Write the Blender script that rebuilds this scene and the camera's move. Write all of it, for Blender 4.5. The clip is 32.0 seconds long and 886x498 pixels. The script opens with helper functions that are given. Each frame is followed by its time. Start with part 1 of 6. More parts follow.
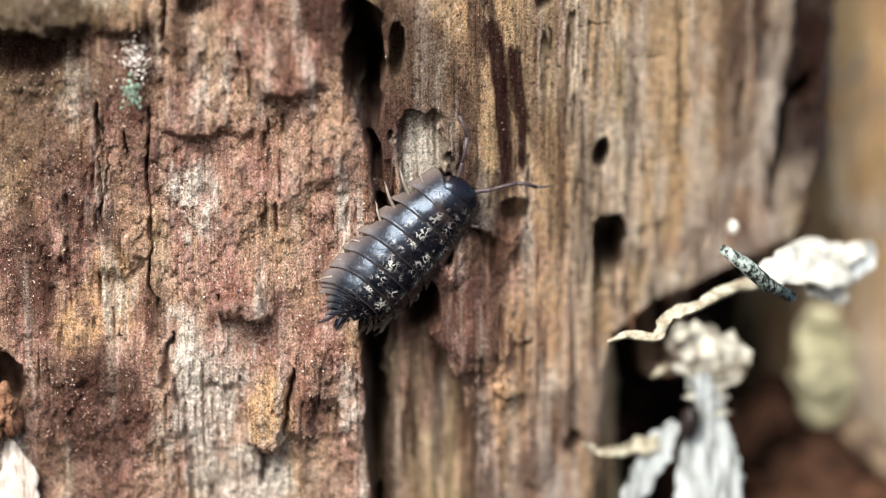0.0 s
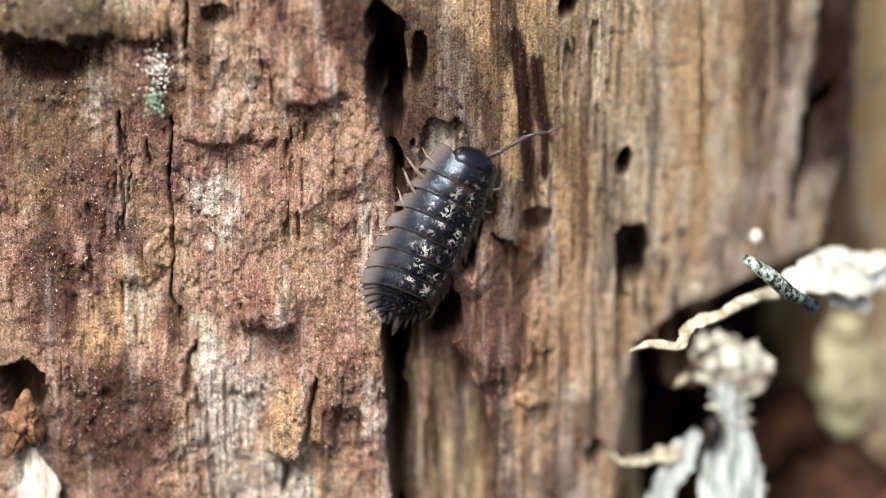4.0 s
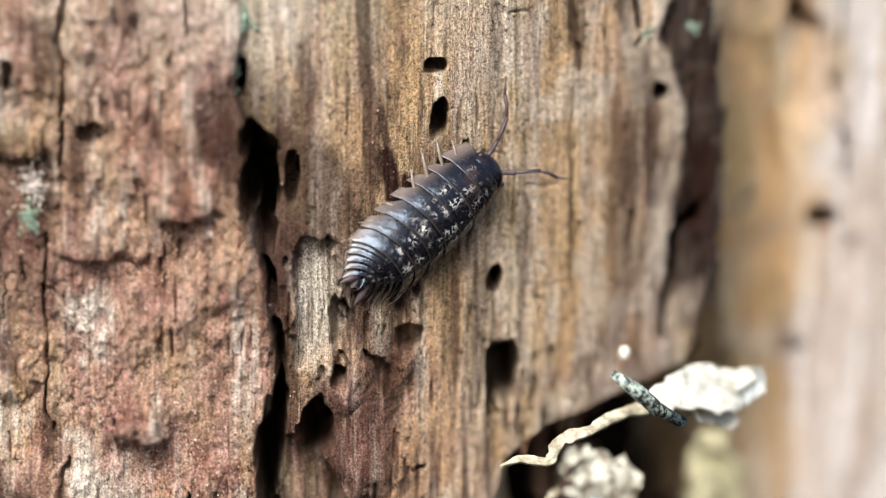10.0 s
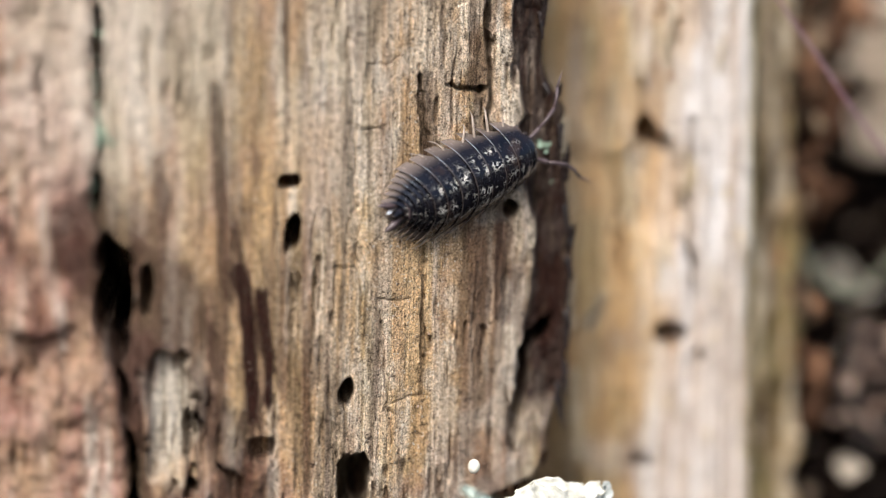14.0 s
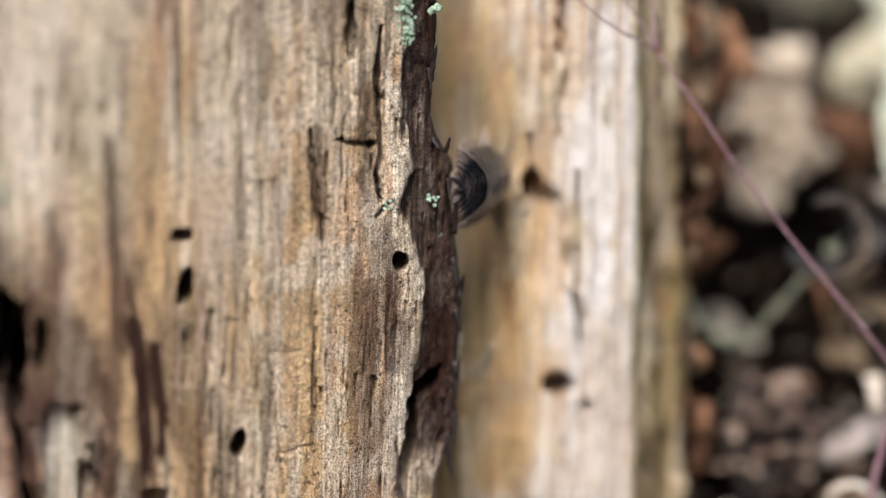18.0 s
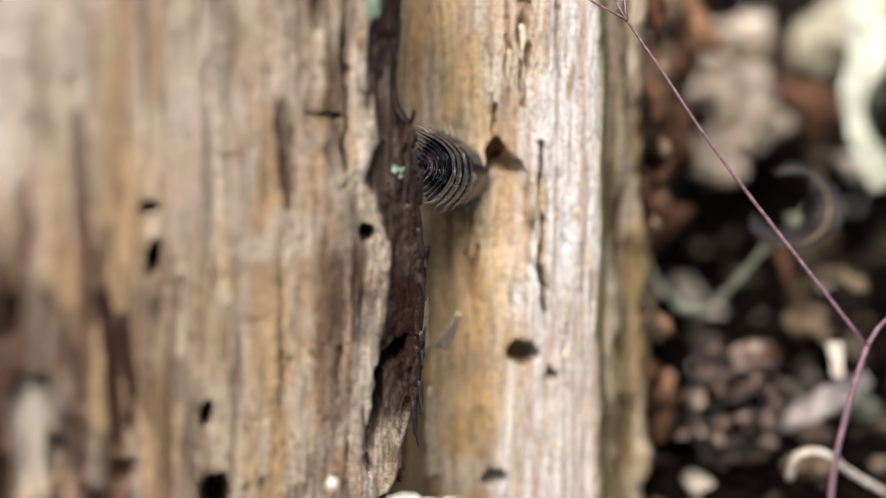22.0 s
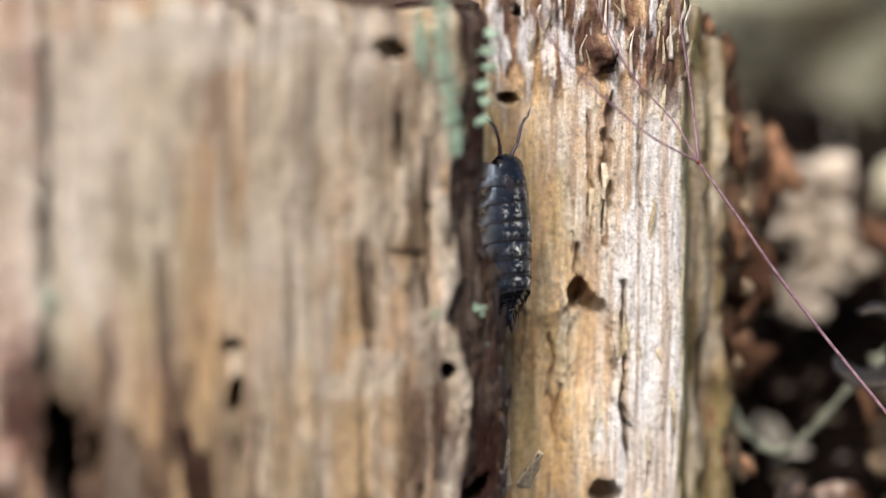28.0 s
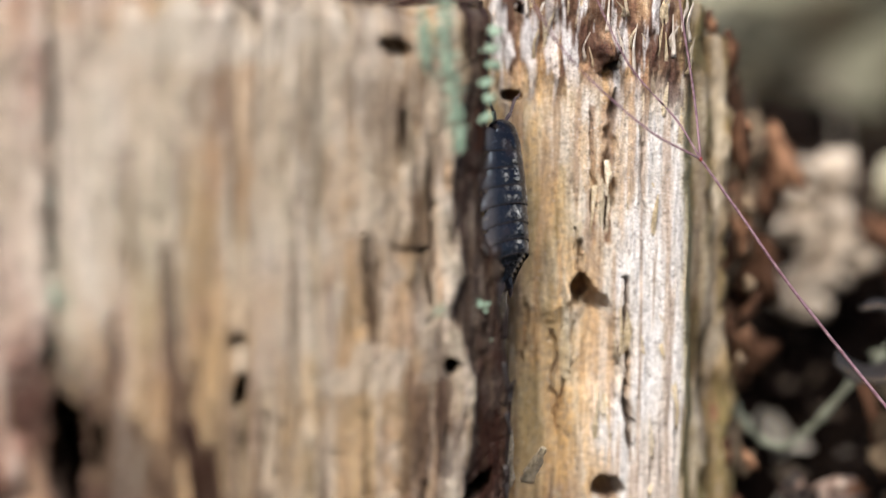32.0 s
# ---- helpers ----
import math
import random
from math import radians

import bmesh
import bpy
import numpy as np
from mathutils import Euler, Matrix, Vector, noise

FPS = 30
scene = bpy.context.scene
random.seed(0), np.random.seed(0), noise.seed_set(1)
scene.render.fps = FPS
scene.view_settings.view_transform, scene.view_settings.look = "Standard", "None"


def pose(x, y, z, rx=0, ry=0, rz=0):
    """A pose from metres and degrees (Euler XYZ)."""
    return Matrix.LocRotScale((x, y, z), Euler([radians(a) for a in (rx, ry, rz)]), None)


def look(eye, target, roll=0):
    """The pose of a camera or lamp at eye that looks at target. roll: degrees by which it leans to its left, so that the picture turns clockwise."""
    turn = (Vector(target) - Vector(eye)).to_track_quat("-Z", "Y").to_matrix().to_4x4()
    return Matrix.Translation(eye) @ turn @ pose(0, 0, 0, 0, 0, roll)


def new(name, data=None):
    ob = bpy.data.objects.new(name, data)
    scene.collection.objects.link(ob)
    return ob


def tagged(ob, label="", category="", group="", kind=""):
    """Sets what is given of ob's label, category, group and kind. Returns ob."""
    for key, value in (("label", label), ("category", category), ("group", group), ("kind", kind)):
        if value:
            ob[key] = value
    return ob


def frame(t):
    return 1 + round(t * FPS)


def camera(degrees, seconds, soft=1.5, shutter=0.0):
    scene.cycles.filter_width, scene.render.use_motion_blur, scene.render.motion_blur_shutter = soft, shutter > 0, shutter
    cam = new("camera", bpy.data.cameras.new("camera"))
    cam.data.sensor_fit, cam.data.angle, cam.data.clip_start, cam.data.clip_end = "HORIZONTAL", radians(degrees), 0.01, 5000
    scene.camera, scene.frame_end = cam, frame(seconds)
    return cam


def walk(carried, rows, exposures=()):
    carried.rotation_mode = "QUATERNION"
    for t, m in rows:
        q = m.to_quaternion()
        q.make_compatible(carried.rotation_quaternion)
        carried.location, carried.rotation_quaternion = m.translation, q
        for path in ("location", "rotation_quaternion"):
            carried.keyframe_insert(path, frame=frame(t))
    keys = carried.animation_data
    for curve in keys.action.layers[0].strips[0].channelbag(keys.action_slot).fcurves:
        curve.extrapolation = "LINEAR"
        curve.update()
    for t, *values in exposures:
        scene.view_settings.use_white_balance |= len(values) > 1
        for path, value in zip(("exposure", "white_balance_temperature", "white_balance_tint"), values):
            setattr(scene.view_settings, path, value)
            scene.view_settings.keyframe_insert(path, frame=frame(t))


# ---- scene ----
cam = camera(15.0, 32.0, 1.0)
walk(cam, [
    (0.0, pose(0.00000, 0.00671, 0.12333, 75.989, 0.285, -0.086)),
    (0.5, pose(0.00000, 0.00660, 0.12336, 76.023, 0.205, -0.064)),
    (1.0, pose(-0.00001, 0.00679, 0.12332, 76.063, 0.259, -0.014)),
    (1.5, pose(-0.00000, 0.00687, 0.12329, 76.038, 0.268, -0.027)),
    (2.0, pose(-0.00001, 0.00692, 0.12328, 76.033, 0.284, -0.023)),
    (2.5, pose(-0.00002, 0.00688, 0.12331, 76.165, 0.233, 0.086)),
    (3.0, pose(-0.00002, 0.00675, 0.12334, 76.153, 0.222, 0.113)),
    (3.5, pose(-0.00004, 0.00690, 0.12330, 76.150, 0.300, 0.229)),
    (5.5, pose(-0.00005, 0.00656, 0.12338, 76.087, 0.261, 0.377)),
    (6.0, pose(-0.00004, 0.00637, 0.12344, 76.211, 0.267, 0.310)),
    (6.5, pose(-0.00002, 0.00626, 0.12353, 76.777, 0.172, 0.155)),
    (7.0, pose(0.00003, 0.00611, 0.12359, 77.016, 0.049, -0.308)),
    (7.5, pose(0.00006, 0.00619, 0.12358, 77.084, 0.026, -0.528)),
    (8.0, pose(0.00007, 0.00594, 0.12364, 77.115, -0.003, -0.691)),
    (8.5, pose(0.00007, 0.00530, 0.12378, 77.042, 0.041, -0.770)),
    (9.0, pose(0.00009, 0.00640, 0.12353, 77.085, -0.032, -0.833)),
    (9.5, pose(0.00011, 0.00541, 0.12377, 77.196, -0.108, -1.152)),
    (10.0, pose(0.00014, 0.00444, 0.12406, 78.076, -0.232, -1.769)),
    (10.5, pose(0.00013, 0.00374, 0.12421, 78.126, -0.236, -1.944)),
    (11.0, pose(0.00011, 0.00336, 0.12429, 78.096, -0.194, -1.906)),
    (11.5, pose(0.00011, 0.00325, 0.12432, 78.098, -0.204, -1.920)),
    (12.0, pose(0.00013, 0.00391, 0.12421, 78.648, -0.251, -1.851)),
    (12.5, pose(0.00015, 0.00430, 0.12415, 78.813, -0.326, -1.981)),
    (13.0, pose(0.00015, 0.00318, 0.12438, 79.047, -0.505, -2.677)),
    (13.5, pose(0.00016, 0.00276, 0.12449, 79.565, -0.567, -3.190)),
    (14.0, pose(0.00013, 0.00173, 0.12470, 80.030, -1.025, -4.147)),
    (14.5, pose(0.00020, 0.00219, 0.12463, 80.494, -1.067, -5.060)),
    (15.0, pose(0.00006, 0.00060, 0.12490, 80.606, -1.182, -5.430)),
    (15.5, pose(-0.00002, -0.00018, 0.12503, 81.011, -1.218, -5.547)),
    (17.5, pose(-0.00010, -0.00094, 0.12515, 80.940, -1.194, -6.015)),
    (18.0, pose(-0.00019, -0.00175, 0.12528, 80.962, -1.164, -6.027)),
    (18.5, pose(-0.00019, -0.00174, 0.12528, 80.961, -1.095, -6.023)),
    (19.0, pose(-0.00019, -0.00176, 0.12528, 80.917, -1.157, -6.022)),
    (19.5, pose(-0.00019, -0.00171, 0.12528, 80.729, -1.194, -6.256)),
    (20.0, pose(-0.00009, -0.00075, 0.12513, 80.525, -1.178, -6.343)),
    (20.5, pose(-0.00023, -0.00195, 0.12533, 80.410, -1.096, -6.431)),
    (21.0, pose(-0.00044, -0.00376, 0.12564, 80.425, -1.010, -6.563)),
    (21.5, pose(-0.00048, -0.00409, 0.12569, 80.440, -1.038, -6.575)),
    (22.0, pose(-0.00048, -0.00401, 0.12568, 80.466, -1.062, -6.648)),
    (22.5, pose(-0.00050, -0.00411, 0.12568, 80.626, -1.010, -6.720)),
    (23.0, pose(-0.00048, -0.00413, 0.12567, 80.783, -0.996, -6.432)),
    (23.5, pose(-0.00048, -0.00460, 0.12574, 80.862, -0.917, -5.766)),
    (24.0, pose(-0.00039, -0.00413, 0.12563, 81.317, -0.916, -5.271)),
    (24.5, pose(-0.00037, -0.00392, 0.12559, 81.435, -0.933, -5.247)),
    (25.0, pose(-0.00036, -0.00377, 0.12554, 81.876, -0.949, -5.259)),
    (25.5, pose(-0.00038, -0.00402, 0.12554, 82.438, -0.965, -5.276)),
    (26.0, pose(-0.00037, -0.00394, 0.12551, 82.643, -1.006, -5.249)),
    (26.5, pose(-0.00037, -0.00397, 0.12550, 82.804, -0.988, -5.244)),
    (28.5, pose(-0.00038, -0.00403, 0.12551, 82.844, -1.010, -5.215)),
    (29.0, pose(-0.00043, -0.00457, 0.12558, 82.855, -1.022, -5.217)),
    (29.5, pose(-0.00048, -0.00517, 0.12565, 82.866, -1.012, -5.204)),
    (30.0, pose(-0.00052, -0.00560, 0.12571, 82.830, -0.916, -5.146)),
    (30.5, pose(-0.00053, -0.00568, 0.12572, 82.774, -0.985, -5.198)),
    (31.0, pose(-0.00055, -0.00589, 0.12574, 82.850, -0.996, -5.185)),
    (31.5, pose(-0.00059, -0.00628, 0.12579, 82.861, -0.952, -5.205)),
    (32.0, pose(-0.00050, -0.00542, 0.12569, 82.775, -1.003, -5.156)),
])

# ---- light ----
world = bpy.data.worlds.new("overcast")
scene.world = world
world.use_nodes = True
sky = world.node_tree.nodes.new("ShaderNodeTexSky")
sky.sky_type = "NISHITA"
sky.sun_disc = False
sky.sun_elevation, sky.sun_rotation = radians(45), radians(203)
sky.dust_density = 4.0
back = world.node_tree.nodes["Background"]
back.inputs["Strength"].default_value = 0.092
world.node_tree.links.new(sky.outputs["Color"], back.inputs["Color"])
sun = new("sun", bpy.data.lights.new("sun", "SUN"))
sun.data.energy, sun.data.angle, sun.data.color = 2.75, radians(28), (1.0, 0.97, 0.92)
sun.matrix_world = look((-0.14, -0.27, 0.58), (0.01, 0.22, 0.08))
scene.view_settings.exposure = 1.06

# ---- noise fields ----
MM = 0.001


def lattice(x, z, sx, sz, seed):
    """Smooth value noise from 0 to 1 with cells of sx by sz."""
    rng = np.random.default_rng(seed)
    g = rng.random((128, 128))
    a, b = x / sx + 1000.3, z / sz + 1000.7
    i, j = np.floor(a).astype(int), np.floor(b).astype(int)
    u, v = a - i, b - j
    u, v = u * u * (3 - 2 * u), v * v * (3 - 2 * v)
    i0, j0, i1, j1 = i % 128, j % 128, (i + 1) % 128, (j + 1) % 128
    return (g[i0, j0] * (1 - u) + g[i1, j0] * u) * (1 - v) + (g[i0, j1] * (1 - u) + g[i1, j1] * u) * v


def fbm(x, z, sx, sz, seed, octaves=4):
    total, amp, norm = 0.0, 1.0, 0.0
    for k in range(octaves):
        total = total + amp * lattice(x, z, sx / 2 ** k, sz / 2 ** k, seed + 17 * k)
        norm, amp = norm + amp, amp * 0.5
    return total / norm


def smooth(lo, hi, x):
    t = np.clip((x - lo) / (hi - lo), 0, 1)
    return t * t * (3 - 2 * t)


def mesh_arrays(name, verts, quads, fields=None, flat=False):
    me = bpy.data.meshes.new(name)
    verts, quads = np.asarray(verts, np.float32), np.asarray(quads, np.int32)
    me.vertices.add(len(verts))
    me.vertices.foreach_set("co", verts.ravel())
    n = quads.shape[1]
    me.loops.add(len(quads) * n)
    me.loops.foreach_set("vertex_index", quads.ravel())
    me.polygons.add(len(quads))
    me.polygons.foreach_set("loop_start", np.arange(0, len(quads) * n, n, dtype=np.int32))
    me.polygons.foreach_set("loop_total", np.full(len(quads), n, np.int32))
    me.polygons.foreach_set("use_smooth", np.full(len(quads), not flat))
    for key, values in (fields or {}).items():
        me.attributes.new(key, "FLOAT", "POINT").data.foreach_set("value", np.asarray(values, np.float32).ravel())
    me.update(calc_edges=True)
    me.validate()
    return me


def grid_quads(rows, cols, wrap=False):
    r, c = np.meshgrid(np.arange(rows - 1), np.arange(cols if wrap else cols - 1), indexing="ij")
    c1 = (c + 1) % cols
    return np.stack([r * cols + c, r * cols + c1, (r + 1) * cols + c1, (r + 1) * cols + c], -1).reshape(-1, 4)


def piece(name, me, material, parent=None, label=""):
    ob = new(name, me)
    me.materials.clear()
    me.materials.append(material)
    ob.parent = parent
    if label:
        tagged(ob, label)
    return ob


def part(name, bm, material, parent=None, label="", soft=True):
    me = bpy.data.meshes.new(name)
    bm.to_mesh(me)
    bm.free()
    me.polygons.foreach_set("use_smooth", np.full(len(me.polygons), soft))
    return piece(name, me, material, parent, label)


def empty(name, label, category, group=""):
    ob = new(name)
    ob.empty_display_size = 0.005
    return tagged(ob, label, category, group)


# ---- materials ----
def material(name, rough=0.8, color=(0.5, 0.5, 0.5)):
    m = bpy.data.materials.new(name)
    m.use_nodes = True
    b = m.node_tree.nodes["Principled BSDF"]
    b.inputs["Roughness"].default_value = rough
    b.inputs["Base Color"].default_value = (*color, 1)
    return m, m.node_tree, b


def coords(nt, scale):
    tc, mp = nt.nodes.new("ShaderNodeTexCoord"), nt.nodes.new("ShaderNodeMapping")
    mp.inputs["Scale"].default_value = scale
    nt.links.new(tc.outputs["Object"], mp.inputs["Vector"])
    return mp.outputs["Vector"]


def noise_node(nt, scale, detail=4.0, rough=0.6):
    n = nt.nodes.new("ShaderNodeTexNoise")
    n.inputs["Scale"].default_value = 1.0
    n.inputs["Detail"].default_value, n.inputs["Roughness"].default_value = detail, rough
    nt.links.new(coords(nt, scale), n.inputs["Vector"])
    return n.outputs["Fac"]


def ramp(nt, fac, lo, hi, a=0.0, b=1.0):
    n = nt.nodes.new("ShaderNodeMapRange")
    n.inputs["From Min"].default_value, n.inputs["From Max"].default_value = lo, hi
    n.inputs["To Min"].default_value, n.inputs["To Max"].default_value = a, b
    nt.links.new(fac, n.inputs["Value"])
    return n.outputs["Result"]


def mix(nt, fac, a, b, blend="MIX"):
    n = nt.nodes.new("ShaderNodeMix")
    n.data_type, n.blend_type = "RGBA", blend
    for socket, value in ((n.inputs["Factor"], fac), (n.inputs["A"], a), (n.inputs["B"], b)):
        if isinstance(value, (int, float)):
            socket.default_value = value
        elif isinstance(value, tuple):
            socket.default_value = (*value, 1)
        else:
            nt.links.new(value, socket)
    return n.outputs["Result"]


def times(nt, a, b, op="MULTIPLY"):
    n = nt.nodes.new("ShaderNodeMath")
    n.operation = op
    for socket, value in zip(n.inputs, (a, b)):
        if isinstance(value, (int, float)):
            socket.default_value = value
        else:
            nt.links.new(value, socket)
    return n.outputs["Value"]


def attr(nt, name):
    n = nt.nodes.new("ShaderNodeAttribute")
    n.attribute_name = name
    return n.outputs["Fac"]


def bump(nt, b, height, depth):
    n = nt.nodes.new("ShaderNodeBump")
    n.inputs["Strength"].default_value, n.inputs["Distance"].default_value = 1.0, depth
    nt.links.new(height, n.inputs["Height"])
    nt.links.new(n.outputs["Normal"], b.inputs["Normal"])


def rotten_wood(name, tan, brown, maroon, pale, ochre, olive, lines=1.0, run=170):
    m, nt, b = material(name, 0.75)
    b.inputs["Specular IOR Level"].default_value = 0.06
    fibre = noise_node(nt, (4200, 420, run), 5, 0.65)
    band = noise_node(nt, (1150, 160, 26), 4, 0.6)
    crumb = noise_node(nt, (2600, 1700, 2200), 5, 0.72)
    mottle = noise_node(nt, (760, 420, 420), 5, 0.65)
    grit = noise_node(nt, (8200, 4200, 7600), 2, 0.6)
    speck = noise_node(nt, (5600, 3000, 5200), 2, 0.5)
    blotch = noise_node(nt, (420, 420, 140), 6, 0.65)
    c = mix(nt, ramp(nt, blotch, 0.38, 0.62), tan, tuple(v * w for v, w in zip(tan, (0.80, 0.74, 0.62))))
    c = mix(nt, ramp(nt, band, 0.55, 0.68, 0.0, 0.45 * lines), c, brown)
    c = mix(nt, ramp(nt, band, 0.42, 0.30, 0.0, 0.22), c, pale)
    rust = mix(nt, ramp(nt, mottle, 0.36, 0.62), tuple(v * w for v, w in zip(brown, (0.62, 0.50, 0.46))), tuple(v * w for v, w in zip(brown, (1.22, 1.34, 1.36))))
    c = mix(nt, times(nt, attr(nt, "brown"), ramp(nt, crumb, 0.3, 0.55, 0.72, 1.0)), c, rust)
    streak = noise_node(nt, (3000, 300, 120), 5, 0.65)
    c = mix(nt, times(nt, attr(nt, "brown"), ramp(nt, streak, 0.56, 0.68, 0.0, 0.6)), c, tan)
    c = mix(nt, times(nt, attr(nt, "ochre"), ramp(nt, crumb, 0.35, 0.6, 0.4, 1.0)), c, ochre)
    c = mix(nt, attr(nt, "olive"), c, olive)
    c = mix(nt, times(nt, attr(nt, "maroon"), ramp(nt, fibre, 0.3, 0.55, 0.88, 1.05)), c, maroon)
    c = mix(nt, times(nt, attr(nt, "pale"), ramp(nt, fibre, 0.36, 0.54, 1.0 - 0.5 * lines, 0.9)), c, pale)
    c = mix(nt, 1.0, c, ramp(nt, fibre, 0.34, 0.66, 1 - 0.30 * lines, 1 + 0.26 * lines), "MULTIPLY")
    c = mix(nt, 1.0, c, ramp(nt, grit, 0.36, 0.64, 1 - 0.48 * lines, 1 + 0.34 * lines), "MULTIPLY")
    c = mix(nt, ramp(nt, crumb, 0.42, 0.36, 0.0, 0.75 * lines), c, maroon)
    c = mix(nt, times(nt, ramp(nt, speck, 0.64, 0.69, 0.0, 0.7 * lines), ramp(nt, attr(nt, "maroon"), 0.0, 0.6, 1.0, 0.15)), c, pale)
    c = mix(nt, ramp(nt, speck, 0.35, 0.30, 0.0, 0.7), c, maroon)
    c = mix(nt, ramp(nt, streak, 0.36, 0.30, 0.0, 0.6 * lines), c, maroon)
    c = mix(nt, 1.0, c, ramp(nt, crumb, 0.36, 0.64, 1 - 0.22 * lines, 1 + 0.20 * lines), "MULTIPLY")
    nt.links.new(c, b.inputs["Base Color"])
    nt.links.new(ramp(nt, crumb, 0.3, 0.7, 0.5, 0.9), b.inputs["Roughness"])
    relief = times(nt, times(nt, fibre, 0.8), times(nt, grit, 0.25), "ADD")
    bump(nt, b, times(nt, relief, times(nt, crumb, 0.8), "ADD"), 0.0005 * lines)
    return m


WOOD = rotten_wood("rotten_wood", (0.60, 0.46, 0.30), (0.365, 0.20, 0.163), (0.032, 0.0125, 0.009), (0.70, 0.645, 0.56), (0.55, 0.35, 0.18), (0.17, 0.155, 0.085))
REAR = rotten_wood("pale_rotten_wood", (0.62, 0.53, 0.40), (0.30, 0.175, 0.11), (0.07, 0.034, 0.027), (0.66, 0.64, 0.65), (0.58, 0.37, 0.17), (0.19, 0.165, 0.07), 0.62, 420)


def plain_noise(name, a, b2, scale, rough=0.8, depth=0.0001, spread=0.15):
    m, nt, b = material(name, rough)
    b.inputs["Specular IOR Level"].default_value = 0.0 if rough > 0.9 else (0.05 if rough > 0.7 else 0.35)
    n = noise_node(nt, scale if isinstance(scale, tuple) else (scale, scale, scale), 5, 0.65)
    nt.links.new(mix(nt, ramp(nt, n, 0.5 - spread, 0.5 + spread), a, b2), b.inputs["Base Color"])
    bump(nt, b, n, depth)
    return m


def mixed_litter(name, stops):
    m, nt, b = material(name, 0.8)
    b.inputs["Specular IOR Level"].default_value = 0.02
    g = nt.nodes.new("ShaderNodeNewGeometry")
    r = nt.nodes.new("ShaderNodeValToRGB")
    while len(r.color_ramp.elements) < len(stops):
        r.color_ramp.elements.new(0.5)
    for e, (p, c) in zip(r.color_ramp.elements, stops):
        e.position, e.color = p, (*c, 1)
    nt.links.new(g.outputs["Random Per Island"], r.inputs["Fac"])
    n = noise_node(nt, (600, 600, 600), 5, 0.65)
    nt.links.new(mix(nt, 1.0, r.outputs["Color"], ramp(nt, n, 0.3, 0.7, 0.5, 1.4), "MULTIPLY"), b.inputs["Base Color"])
    bump(nt, b, n, 0.0003)
    return m


LICHEN_WHITE = plain_noise("white_lichen", (0.74, 0.73, 0.67), (0.42, 0.41, 0.34), 1000, 0.85)
CRUST = mixed_litter("crust_grains", ((0.0, (0.10, 0.08, 0.07)), (0.25, (0.34, 0.29, 0.25)), (0.6, (0.56, 0.50, 0.45)), (1.0, (0.78, 0.74, 0.70))))
LICHEN_GREEN = plain_noise("green_lichen", (0.36, 0.47, 0.37), (0.12, 0.18, 0.13), 1800, 0.9)
TWIG_BLACK = plain_noise("black_twig", (0.012, 0.016, 0.013), (0.42, 0.5, 0.45), (2600, 2600, 1700), 0.6, spread=0.05)
SEED = plain_noise("seed_husk", (0.022, 0.014, 0.013), (0.010, 0.007, 0.007), 1200, 0.45)
# Near-black because the shade of deep gaps is put into the colour.
SOIL_SHADED = plain_noise("shaded_soil", (0.006, 0.004, 0.003), (0.002, 0.0013, 0.001), 500, 0.95, 0.0008)
LITTER = plain_noise("leaf_litter", (0.12, 0.06, 0.035), (0.02, 0.011, 0.008), 350, 0.85, 0.0003)
LITTER_PALE = plain_noise("pale_litter", (0.27, 0.20, 0.13), (0.06, 0.04, 0.03), 420, 0.8, 0.0003)
STEM = plain_noise("purple_stem", (0.12, 0.055, 0.075), (0.27, 0.17, 0.20), 2500, 0.5)

CHIP = plain_noise("wood_chip", (0.36, 0.20, 0.12), (0.11, 0.05, 0.03), 1500, 0.85, 0.0003)
BLEACHED = plain_noise("bleached_wood", (0.80, 0.74, 0.68), (0.36, 0.29, 0.23), (2600, 2600, 420), 0.8, 0.0002)
LICHEN_PALE = plain_noise("pale_lichen", (0.58, 0.55, 0.42), (0.20, 0.16, 0.11), 1100, 0.85)
LICHEN_MOTTLED = plain_noise("mottled_lichen", (0.64, 0.63, 0.54), (0.12, 0.10, 0.075), (900, 900, 600), 0.85, spread=0.11)
LICHEN_YELLOW = plain_noise("yellowish_lichen", (0.66, 0.63, 0.42), (0.44, 0.41, 0.26), 700, 0.85)
LICHEN_BLUE = plain_noise("bluish_lichen", (0.56, 0.60, 0.60), (0.10, 0.11, 0.10), (2600, 700, 260), 0.8)
STEM_RED = plain_noise("red_joint", (0.20, 0.025, 0.02), (0.12, 0.02, 0.02), 2500, 0.5)


def cone_material():
    m, nt, b = material("cone_scale", 0.7)
    r = nt.nodes.new("ShaderNodeObjectInfo").outputs["Random"]
    n = noise_node(nt, (900, 900, 900), 4, 0.6)
    c = mix(nt, ramp(nt, r, 0.35, 0.9), (0.012, 0.007, 0.006), (0.16, 0.10, 0.075))
    c = mix(nt, times(nt, ramp(nt, r, 0.8, 0.95), ramp(nt, n, 0.45, 0.6)), c, (0.34, 0.27, 0.22))
    nt.links.new(c, b.inputs["Base Color"])
    bump(nt, b, n, 0.0002)
    return m


